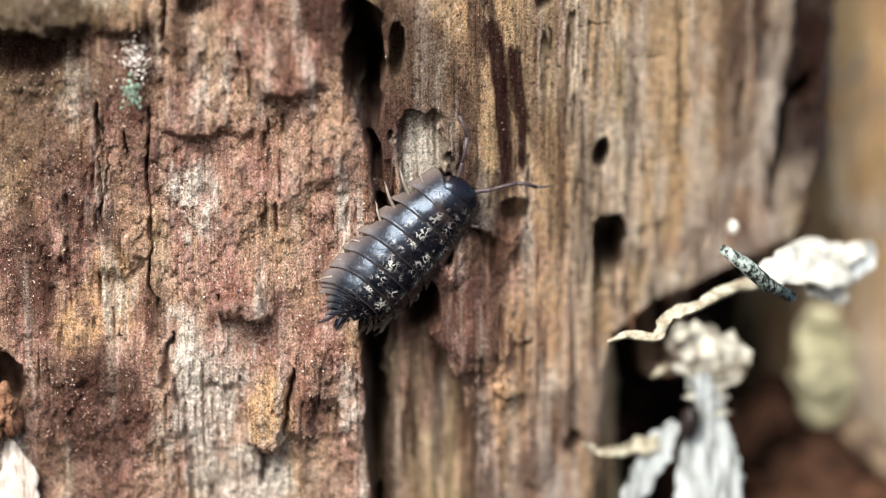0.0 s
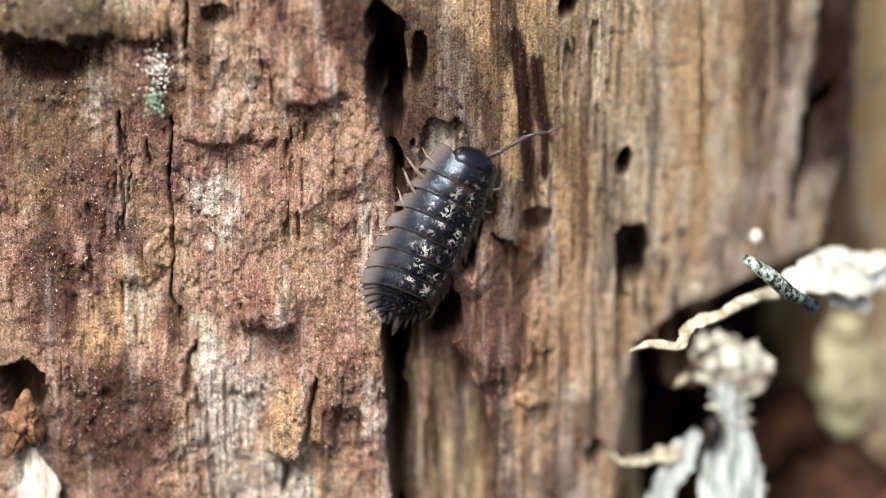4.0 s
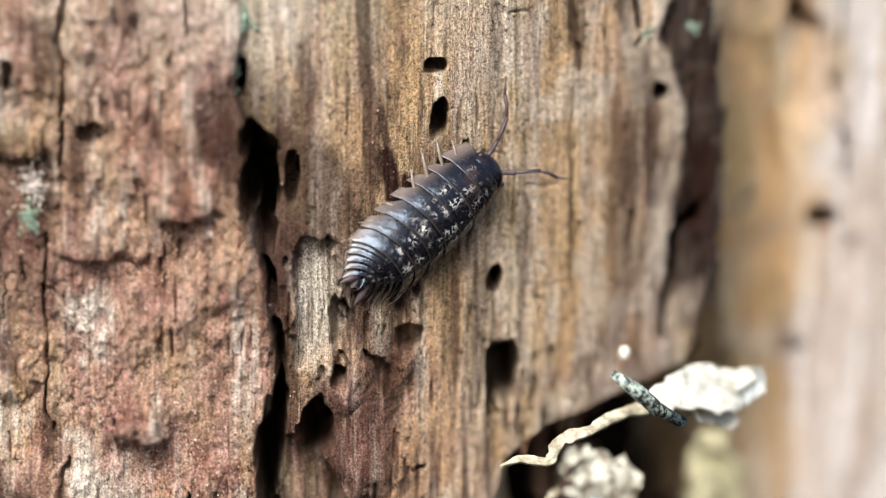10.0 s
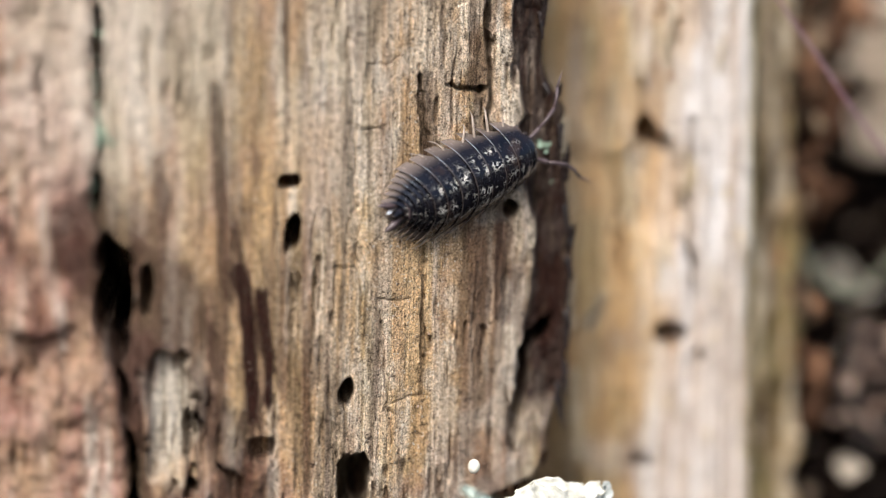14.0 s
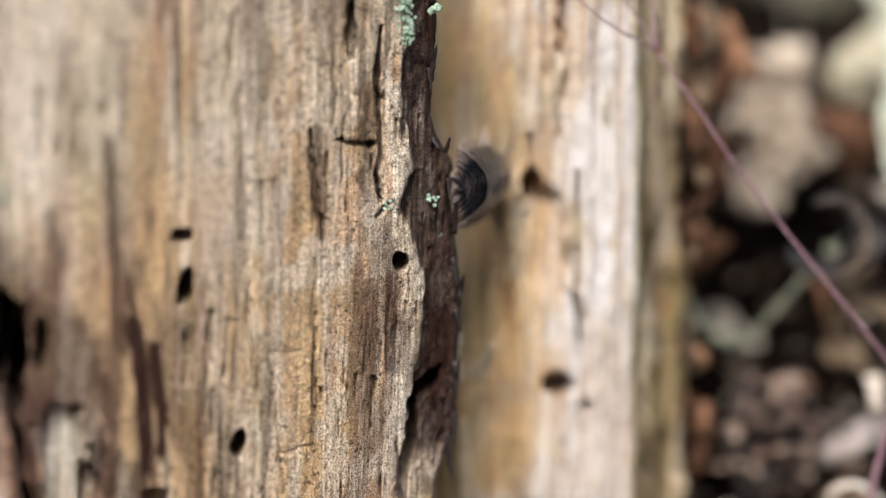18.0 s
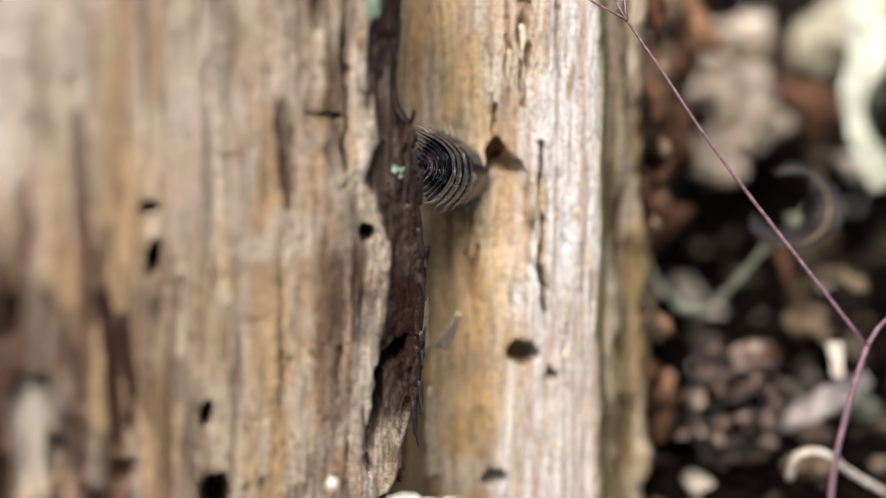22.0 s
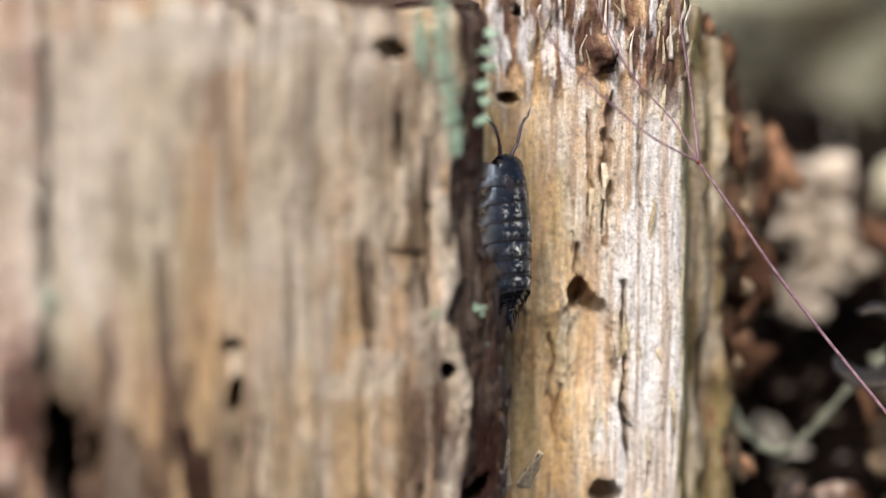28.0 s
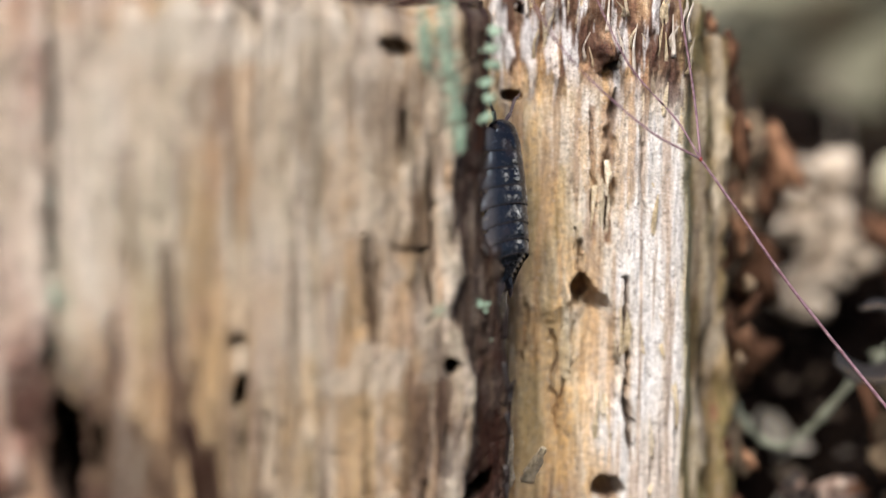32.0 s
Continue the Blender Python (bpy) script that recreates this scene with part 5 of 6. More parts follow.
for k, (cx, cy, cz, r) in enumerate(((44.71, 262.00, 107.31, 2.2), (46.96, 265.00, 102.96, 2.4), (48.65, 266.00, 99.17, 2.6), (46.83, 266.00, 96.82, 2.6), (50.52, 268.00, 95.69, 2.6), (48.37, 266.00, 92.15, 3.0), (52.83, 268.00, 98.06, 2.0), (50.33, 266.00, 89.81, 2.6), (46.20, 264.00, 90.52, 2.4), (47.66, 266.00, 84.14, 3.0), (46.57, 264.00, 76.92, 3.0), (47.23, 262.00, 74.46, 2.2))):
    part("wood_chunk", chunk((cx, cy, cz), (r * 0.7, r, r * 1.3), 40 + k, 0.3 * (k % 3 - 1), 0.85), (CHIP, LITTER, LITTER_PALE)[k % 3], stump)
rng = random.Random(53)
for k in range(46):
    z = rng.uniform(66, 111)
    x, y, r = rng.uniform(44.5, 47.5 + 0.05 * (111 - z)), rng.uniform(254, 262), rng.uniform(0.4, 1.3)
    part("wood_chunk", chunk((x, y, z), (r * 0.6, r * 0.8, r * rng.uniform(0.8, 1.9)), 300 + k, rng.uniform(-0.5, 0.5), 0.9, 2), (CHIP, LITTER, LITTER_PALE, LITTER, CHIP)[k % 5], stump)
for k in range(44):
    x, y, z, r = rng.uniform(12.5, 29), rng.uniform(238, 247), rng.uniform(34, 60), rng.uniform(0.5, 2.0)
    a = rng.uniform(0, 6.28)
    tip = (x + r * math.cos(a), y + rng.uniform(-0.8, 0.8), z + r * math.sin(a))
    piece("wood_chip", sheet([(x, y, z), tip], [0.3, rng.uniform(0.3, 0.8), 0.2], (rng.uniform(-0.5, 0.5), -1, rng.uniform(0, 0.6)), 0.25, 0.2, 0.6, 0.3, 900 + k, 8, 6), (ROT_SHADED, LITTER, ROT_SHADED, LITTER_PALE, ROT_SHADED, CHIP)[k % 6], stump)
piece("splinter", sheet([(27.93, 240.00, 52.66), (29.40, 239.00, 52.14), (31.14, 238.00, 50.53), (33.39, 237.00, 48.93)], [0.3, 0.9, 1.0, 1.1], (0.1, -1, 0.5), 0.4, 0.2, 0.5, 0.3, 63), LITTER_PALE, stump, "bleached splinter across the hollow")
piece("splinter", sheet([(22.41, 243.00, 47.07), (25.17, 242.00, 49.55), (28.59, 243.00, 49.65)], [0.4, 0.8, 0.4], (0.1, -1, 0.6), 0.4, 0.1, 0.5, 0.3, 64), CHIP, stump)
piece("splinter", sheet([(-27.94, 213.50, 53.46), (-27.47, 213.50, 56.52), (-27.99, 214.00, 59.04)], [1.7, 1.3, 0.3], (0.1, -1, 0.2), 0.5, -0.1, 0.25, 0.1, 61), BLEACHED, stump, "bleached white splinter")
part("wood_chunk", chunk((-28.26, 213.00, 61.05), (1.0, 1.0, 1.5), 71, 0.2, 0.9, 4), CHIP, stump)
piece("splinter", sheet([(-1.68, 221.00, 69.27), (-0.30, 219.50, 70.33)], [0.5, 0.15], (0.1, -1, 0.3), 0.2, 0.1, 0.4, 0.1, 62, 10, 7), CHIP, stump)
for k, (a, b, c, d, e, f) in enumerate(((27.65, 243.00, 75.86, 27.55, 241.00, 80.56), (26.81, 243.00, 86.66, 26.92, 241.00, 92.08), (29.26, 244.00, 76.09, 30.26, 242.00, 79.08), (28.80, 244.00, 66.01, 28.22, 242.00, 73.47))):
    piece("splinter", sheet([(a, b, c), (d, e, f)], [0.55, 0.5, 0.2], (0.2, -1, 0.1), 0.25, -0.2, 0.5, 0.2, 80 + k, 16, 7), REAR, stump)

HOLES = ((33.60, 90.65), (35.58, 75.05))
rng = random.Random(77)
for k in range(80):
    x, z = rng.uniform(27.5, 41.8), rng.uniform(58, 113)
    if min(math.hypot(x - a, z - b) for a, b in HOLES) < 3.2:
        continue
    y, far, long = rear_base(x) - rng.uniform(0.0, 0.5), rng.uniform(0.03, 0.25), rng.uniform(0.8, 4.0)
    tip = (x + rng.uniform(-0.4, 0.4), y - far, z + long * (1 if k % 3 else -1))
    piece("splinter", sheet([(x, y + 0.4, z), (x * 0.5 + tip[0] * 0.5 + rng.uniform(-0.1, 0.1), y - 0.25 * far, (z + tip[2]) / 2), tip], [0.2, rng.uniform(0.08, 0.26), 0.04], (rng.uniform(-0.4, 0.4), -1, 0.1), 0.06, -0.1, 0.5, 0.05, 600 + k, 10, 5), REAR, stump)
for k in range(30):
    x, z, long = rng.uniform(28, 41.8), rng.uniform(107, 113), rng.uniform(1.2, 4.0)
    y = rear_base(x) - rng.uniform(0.2, 0.8)
    piece("splinter", sheet([(x, y + 0.4, z), (x + rng.uniform(-0.3, 0.3), y - 0.1, z + 0.5 * long), (x + rng.uniform(-0.6, 0.6), y - rng.uniform(0.1, 0.5), z + long)], [0.16, rng.uniform(0.06, 0.16), 0.02], (rng.uniform(-0.5, 0.5), -1, 0.1), 0.07, -0.1, 0.5, 0.1, 650 + k, 10, 5), (BLEACHED, REAR, BLEACHED, REAR)[k % 4], stump)
for k in range(22):
    z = rng.uniform(73, 112)
    x = edge_x(np.array([z]))[0] - rng.uniform(0.1, 0.6)
    y, long = front_base(x) + 0.6, rng.uniform(0.8, 3.0)
    piece("splinter", sheet([(x, y, z), (x + rng.uniform(0.0, 0.35), y - 0.3, z + long * (1 if k % 2 else -1))], [0.22, 0.05], (0.3, -1, 0.1), 0.15, -0.2, 0.5, 0.1, 700 + k, 10, 5), SEED, stump)

for k in range(34):
    g = rng.random()
    x = 11.5 + 14.0 * g
    z = float(np.interp(x, (11.5, 14.7, 17.5, 21.1, 24.6, 25.5), (63.6, 65.3, 66.0, 67.1, 68.0, 69.5)))
    y, long = float(front_base(x)) + rng.uniform(0.1, 1.6), rng.uniform(0.5, 1.9)
    piece("splinter", sheet([(x, y, z + 0.6), (x + rng.uniform(-0.2, 0.2), y + 0.1, z - 0.3 * long), (x + rng.uniform(-0.4, 0.4), y + rng.uniform(0, 0.6), z - 0.7 * long)], [rng.uniform(0.2, 0.5), rng.uniform(0.12, 0.3), 0.03], (rng.uniform(-0.5, 0.5), -1, 0.1), 0.15, -0.2, 0.6, 0.12, 740 + k, 12, 6), (ROT_SHADED, CHIP, ROT_SHADED)[k % 3], stump)

# ---- lichens ----
white = empty("foliose_lichen", "pale white-grey leafy lichen with curled strap-like lobes", "lichen")
piece("lobe", sheet([(20.72, 219.00, 68.27), (22.81, 221.00, 68.36), (25.18, 223.00, 67.96), (27.36, 225.00, 67.06)], [0.6, 1.25, 1.5, 0.9], (0.1, -0.8, 0.6), 0.25, 0.25, 0.50, 0.40, 101, 30, 13), LICHEN_WHITE, white)
piece("lobe", sheet([(22.18, 222.00, 69.09), (24.55, 224.00, 68.95), (26.91, 225.50, 68.19), (28.41, 226.00, 68.56)], [0.35, 0.7, 0.8, 0.4], (0.1, -0.7, 0.7), 0.25, 0.35, 0.60, 0.35, 151, 30, 13), LICHEN_WHITE, white)
piece("lobe", sheet([(24.14, 222.00, 66.86), (26.05, 224.00, 66.20), (26.98, 224.50, 65.19)], [0.6, 0.8, 0.3], (0.1, -0.9, 0.3), 0.25, 0.30, 0.60, 0.30, 102, 30, 13), LICHEN_WHITE, white)
piece("lobe", sheet([(27.36, 225.00, 67.06), (28.56, 226.00, 67.80), (28.65, 226.00, 68.93)], [0.7, 0.6, 0.2], (0.3, -0.8, 0.4), 0.22, 0.40, 0.60, 0.30, 152, 30, 13), LICHEN_BLUE, white)
piece("strap", sheet([(10.65, 216.00, 64.93), (12.06, 215.50, 65.59), (13.74, 215.50, 65.39), (14.53, 216.00, 66.60), (16.58, 217.00, 67.12), (18.33, 218.50, 67.73), (20.58, 220.00, 67.84)], [0.14, 0.26, 0.36, 0.42, 0.36, 0.4, 0.42], (0, -0.7, 0.7), 0.30, -0.20, 0.50, 0.20, 103, 60, 9), LICHEN_PALE, white)
piece("lobe", sheet([(15.07, 223.20, 61.21), (14.44, 222.80, 60.96), (13.95, 222.60, 60.56)], [0.3, 0.2, 0.05], (0, -1, 0.3), 0.18, 0.20, 0.50, 0.10, 109, 14, 7), LICHEN_PALE, white)
piece("lobe", sheet([(17.43, 224.50, 63.61), (17.53, 224.00, 62.36), (17.58, 223.40, 60.77), (17.80, 222.80, 59.18), (18.02, 222.30, 57.81)], [0.5, 1.5, 2.1, 1.2, 0.9], (0.05, -1, 0.2), 0.22, 0.22, 0.90, 0.70, 104, 40, 19), LICHEN_MOTTLED, white)
piece("lobe", sheet([(18.86, 224.00, 63.11), (19.55, 223.40, 61.76), (18.93, 222.90, 60.02)], [0.7, 1.0, 0.7], (-0.1, -1, 0.3), 0.22, 0.35, 0.80, 0.50, 105, 30, 13), LICHEN_MOTTLED, white)
piece("lobe", sheet([(15.07, 223.40, 62.29), (15.79, 223.60, 63.36), (17.15, 224.00, 63.74)], [0.2, 0.5, 0.3], (0.1, -1, 0.4), 0.22, 0.40, 0.90, 0.40, 153, 30, 13), LICHEN_MOTTLED, white)
piece("lobe", sheet([(16.98, 222.80, 60.69), (17.57, 222.30, 59.32), (18.04, 222.00, 58.28)], [0.6, 0.8, 0.6], (0, -1, 0.15), 0.22, 0.20, 0.80, 0.40, 154, 30, 13), LICHEN_BLUE, white)
piece("strap", sheet([(17.70, 222.20, 58.09), (17.73, 221.50, 55.53), (17.88, 220.50, 52.56), (18.06, 219.00, 49.26)], [1.1, 2.0, 2.35, 2.7], (0, -1, 0.12), 0.22, -0.08, 0.15, 0.12, 106, 50, 21), LICHEN_BLUE, white)
piece("strap", sheet([(15.61, 222.40, 57.49), (14.31, 221.80, 55.71), (13.34, 221.40, 53.94), (12.43, 221.00, 52.42), (11.89, 221.00, 50.64)], [0.3, 1.15, 0.85, 0.6, 0.4], (0.2, -1, 0.2), 0.22, 0.10, 0.50, 0.20, 107, 44, 15), LICHEN_BLUE, white)
piece("strap", sheet([(14.43, 221.90, 56.18), (12.81, 221.00, 56.22), (11.43, 220.00, 56.16), (10.33, 219.50, 56.40), (9.27, 219.00, 57.06)], [0.8, 0.5, 0.3, 0.24, 0.1], (0, -1, 0.3), 0.20, 0.15, 0.90, 0.25, 108, 40, 11), LICHEN_PALE, white)
tagged(part("seed", chunk((16.42, 221.20, 57.85), (0.72, 0.7, 1.15), 111, 0.15, 0.15), SEED), "dark brown seed caught in the lichen", "seed")
tagged(part("twig", tube([(17.74, 213.50, 71.67), (19.31, 214.00, 70.42), (20.87, 215.00, 68.85), (22.54, 217.00, 67.57)], [0.3, 0.5, 0.5, 0.42], 12), TWIG_BLACK), "black twig stub crusted with white specks", "twig")
tagged(part("spore_ball", ball((19.29, 223.50, 70.63), (0.42, 0.42, 0.5)), LICHEN_WHITE), "tiny white fungus ball on the stump", "fungus")
tagged(part("spore_ball", ball((15.63, 224.00, 67.00), (0.18, 0.18, 0.18), 10, 8), LICHEN_WHITE), "tiny white fungus ball on the stump", "fungus")
far_lobe = empty("lichen_clump", "yellowish pale lichen sheet hanging behind the stump", "lichen")
piece("lobe", sheet([(26.76, 236.00, 61.60), (27.06, 237.00, 59.20), (27.36, 238.00, 56.51), (27.27, 239.00, 53.78), (27.05, 239.00, 52.15)], [1.2, 2.0, 2.2, 1.6, 0.8], (-0.2, -1, 0.2), 0.4, 0.3, 0.5, 0.5, 113), LICHEN_YELLOW, far_lobe)
piece("lobe", sheet([(26.05, 236.00, 58.95), (26.67, 236.50, 56.94), (27.79, 237.00, 55.45)], [0.7, 1.3, 0.9], (-0.2, -1, 0.3), 0.4, 0.3, 0.5, 0.5, 114), LICHEN_YELLOW, far_lobe)


def tuft(cx, cy, cz, sx, sz, count, size, seed, label):
    tagged(part("lichen_tuft", lichen_tuft((cx, cy, cz), (sx, 0.18, sz), count, size, seed), LICHEN_GREEN), label, "lichen", "green lichen tufts")


GREEN = "pale green scaly lichen tuft on rotten wood"
tuft(-19.45, 213.80, 81.83, 0.28, 0.5, 70, 0.115, 1, GREEN)
tuft(-16.46, 215.80, 82.76, 0.06, 0.06, 3, 0.14, 2, GREEN)
tuft(-16.17, 215.50, 84.92, 0.06, 0.06, 3, 0.14, 3, GREEN)
tuft(-5.87, 215.00, 94.32, 0.24, 0.45, 45, 0.13, 4, GREEN)
tuft(-6.12, 215.50, 97.14, 0.12, 1.6, 12, 0.17, 5, GREEN)
tuft(-6.27, 215.50, 90.80, 0.12, 1.2, 12, 0.17, 6, GREEN)
for k, (cx, cy, cz) in enumerate(((21.01, 228.50, 112.87), (20.84, 228.50, 110.90), (21.27, 228.50, 108.93), (21.72, 228.70, 107.13), (21.86, 228.70, 105.54), (22.17, 228.70, 103.76), (19.41, 228.00, 111.31), (19.63, 228.00, 109.93))):
    tuft(cx, cy, cz, 0.34 - 0.02 * k, 0.65, 60, 0.13, 10 + k, GREEN)
for k, (cx, cy, cz) in enumerate(((24.62, 230.90, 111.11), (24.40, 230.90, 109.91), (24.58, 230.90, 108.71), (24.40, 230.90, 107.58), (24.51, 230.90, 106.30), (24.33, 230.90, 105.02))):
    tuft(cx, cy, cz, 0.2, 0.14, 12, 0.2, 30 + k, GREEN)
for k, (cx, cy, cz) in enumerate(((24.57, 232.50, 91.30), (20.79, 227.50, 91.53), (24.17, 232.50, 91.39), (24.97, 233.50, 88.57))):
    tuft(cx, cy, cz, 0.16, 0.2, 5, 0.13, 40 + k, GREEN)
crust = empty("crust_lichen", "greyish white crusty lichen patch on the bark", "lichen")
part("crust", lichen_tuft((-19.17, 214.20, 83.93), (0.42, 0.10, 0.62), 230, 0.075, 51), CRUST, crust)

# ---- thin branching stem ----
stem = empty("flower_stem", "thin purple-red branching dried plant stem", "stem")
part("stalk", tube(spline([(41.07, 239.00, 101.37), (44.15, 239.00, 97.28), (49.02, 239.00, 90.75), (60.46, 239.00, 77.15)], 24), np.linspace(0.09, 0.145, 24), 8), STEM, stem)
part("stalk", tube(spline([(60.46, 239.00, 77.15), (59.22, 239.00, 72.16), (58.60, 240.00, 65.81), (59.01, 243.00, 49.32)], 24), np.linspace(0.23, 0.30, 24), 8), STEM, stem)
part("branch", tube(spline([(60.46, 239.00, 77.15), (61.77, 239.00, 79.09), (65.14, 239.00, 81.67)], 12), np.linspace(0.2, 0.15, 12), 8), STEM, stem)
part("branch", tube(spline([(41.07, 239.00, 101.37), (36.65, 238.00, 103.81), (30.99, 237.00, 108.79), (27.67, 236.00, 113.52), (25.22, 235.00, 118.38)], 24), np.linspace(0.085, 0.06, 24), 7), STEM, stem)
part("branch", tube(spline([(41.07, 239.00, 101.37), (39.26, 240.00, 104.28), (35.57, 240.00, 108.42), (32.06, 240.00, 115.43)], 24), np.linspace(0.085, 0.06, 24), 7), STEM, stem)
part("branch", tube(spline([(41.07, 239.00, 101.37), (40.61, 240.00, 105.97), (39.47, 240.00, 112.21), (38.72, 240.00, 116.77)], 24), np.linspace(0.1, 0.07, 24), 7), STEM, stem)
for p in ((41.07, 239.00, 101.37), (60.50, 239.00, 77.15)):
    part("node", ball(p, (0.16, 0.15, 0.18), 12, 8), STEM_RED, stem, "swollen red joint")

# ---- litter beside the stump ----
def cone(center, seed):
    cx, cy, cz = center
    thing = empty("pine_cone", "weathered brown pine cone with open scales in the litter", "pine cone")
    rng = random.Random(seed)
    part("core", ball((cx, cy + 1.5, cz), (3.2, 2.5, 4.6)), SOIL_SHADED, thing)
    me = chunk((0, 0, 0), (0.62, 0.85, 0.14), 5, 0, 0.6, 2)
    first = part("scale", me, CONE, thing)
    meshes = first.data
    n = 0
    for row in range(10):
        for k in range(7):
            a = -1.25 + 2.5 * (k + 0.5 * (row % 2)) / 6.5
            zz = -4.6 + 0.98 * row
            r = 3.9 * math.sqrt(max(0.05, 1 - (zz / 5.6) ** 2))
            ob = first if n == 0 else new("scale", meshes)
            ob.parent = thing
            ob.matrix_basis = Matrix.Translation(Vector((cx + r * math.sin(a) + rng.gauss(0, 0.28), cy + 1.5 - 0.9 * r * math.cos(a) + rng.gauss(0, 0.35), cz + zz + rng.gauss(0, 0.25))) * MM) @ Euler((rng.gauss(0.5, 0.45), rng.gauss(0, 0.5), a + rng.gauss(0, 0.4))).to_matrix().to_4x4()
            n += 1
    return thing


cone((54.97, 258.00, 68.98), 1)
ring = empty("bark_curl", "curled dark strip of bark with a pale grey rim", "bark")
a0, b0, c0 = 57.2, 252.00, 85.9
piece("curl", sheet([(a0 + 3.0 * math.cos(u), b0 + 0.4 * math.sin(2 * u), c0 + 2.8 * math.sin(u)) for u in np.linspace(-2.6, 1.9, 10)][::-1], [0.5, 1.6, 1.9, 1.8, 1.2], (0, -0.25, 1), 0.3, 0.1, 0.5, 0.2, 121, 40, 9), BARK_DARK, ring)
piece("rim", sheet([(a0 + 3.15 * math.cos(u), b0 - 1.5 + 0.4 * math.sin(2 * u), c0 + 2.95 * math.sin(u)) for u in np.linspace(-2.4, 1.9, 10)], [0.03, 0.09, 0.08, 0.03], (0, -1, 0), 0.12, 0.0, 0.9, 0.25, 122, 40, 5), LITTER_PALE, ring)


def leaf(name, label, pts, widths, face, mat, seed, curl=0.3, thick=0.2):
    blade = tagged(piece(name, sheet(pts, widths, face, thick, curl, 0.4, 0.4, seed), mat), label, "leaf")
    face = Vector(face).normalized() * 0.12
    part("midrib", tube([Vector(p) + face for p in spline(pts, 14)], np.linspace(0.12, 0.04, 14), 6), mat, blade)
    return blade


leaf("dead_leaf", "pale grey-green dead leaf hanging in the litter", [(66.9, 275.00, 106.0), (68.4, 272.00, 97.0), (66.8, 270.00, 91.0), (68.6, 266.00, 85.2)], [2.6, 1.8, 0.8, 1.1], (-0.2, -1, 0.4), LEAF_PALE, 131)
leaf("dead_leaf", "shiny grey dead leaf scrap on the litter", [(58.55, 258.00, 66.61), (61.28, 256.00, 68.90), (65.63, 257.00, 70.99)], [0.5, 1.1, 0.6], (0, -0.9, 0.5), LEAF_GREY, 132)
leaf("dead_leaf", "white papery leaf scrap on the litter", [(61.76, 253.00, 74.60), (61.85, 252.00, 72.05)], [0.6, 0.4], (0.2, -1, 0.2), BLEACHED, 134)
leaf("dead_leaf", "brown dead leaf folded in the litter", [(59.11, 258.00, 77.34), (61.35, 256.00, 79.54), (65.34, 257.00, 78.43)], [0.6, 1.0, 0.5], (0, -0.7, 0.7), LITTER_PALE, 135)
leaf("dead_leaf", "tan dead leaf folded in the litter", [(58.93, 262.00, 80.83), (60.03, 260.00, 76.97), (60.63, 260.00, 73.22)], [0.3, 0.8, 0.4], (0.3, -1, 0.2), LITTER, 136)
tagged(part("twig", tube(spline([(48.10, 264.00, 79.64), (49.69, 262.00, 76.94), (51.91, 260.00, 75.91), (54.21, 259.00, 77.72), (57.13, 258.00, 81.59)], 24), 0.34 + 0.1 * np.sin(np.arange(24) * 1.7), 9), LEAF_GREEN), "pale crooked twig in the litter", "twig")
tagged(part("root_curl", tube(spline([(57.34, 248.00, 64.78), (57.72, 247.00, 66.83), (59.73, 247.00, 67.04), (62.29, 248.00, 65.19), (65.80, 249.00, 63.09)], 20), np.linspace(0.34, 0.22, 20), 8), BLEACHED), "bleached curled rootlet in the litter", "root")
rng = random.Random(141)
for k, (cx, cy, cz, r) in enumerate(((58.99, 284.00, 95.46, 2.0), (60.97, 284.00, 95.72, 1.5), (57.81, 284.00, 93.74, 1.5), (57.65, 284.00, 91.28, 1.7), (60.68, 283.00, 91.18, 1.8), (59.02, 283.00, 89.20, 1.7), (62.50, 283.00, 88.98, 1.7), (57.42, 282.00, 86.62, 1.5), (59.89, 282.00, 86.88, 1.4), (56.55, 281.00, 84.79, 1.2), (58.58, 280.00, 84.46, 1.0))):
    tagged(part("dried_fungus", chunk((cx, cy, cz), (r * rng.uniform(0.9, 1.3), r, r * rng.uniform(0.7, 1.1)), 140 + k, rng.uniform(-0.8, 0.8), 0.9), FUNGUS), "pale tan lump of dried bracket fungus", "fungus", "fungus lumps in the litter")
for k, (cx, cy, cz, r, m) in enumerate(((62.44, 262.00, 81.57, 1.0, LITTER_PALE), (60.75, 262.00, 82.95, 0.9, LEAF_GREEN), (60.85, 258.00, 75.37, 1.4, LITTER_PALE), (63.05, 262.00, 77.86, 0.6, BLEACHED), (60.85, 256.00, 64.05, 1.4, LITTER_PALE), (65.34, 262.00, 68.04, 1.6, LEAF_GREEN), (50.03, 264.00, 83.06, 1.6, LITTER), (58.40, 262.00, 71.81, 1.0, LITTER), (64.59, 275.00, 90.50, 2.4, LITTER), (69.91, 285.00, 96.19, 3.4, LICHEN_PALE), (68.96, 280.00, 90.38, 2.0, LEAF_GREEN), (69.23, 276.00, 85.57, 1.4, BLEACHED))):
    tagged(part("leaf_scrap", chunk((cx, cy, cz), (r * 1.2, r * 0.45, r * 0.8), 160 + k, 0.5 * (k % 3 - 1), 0.9), m), "crumpled scrap of dead leaf in the litter", "leaf", "leaf scraps in the litter")


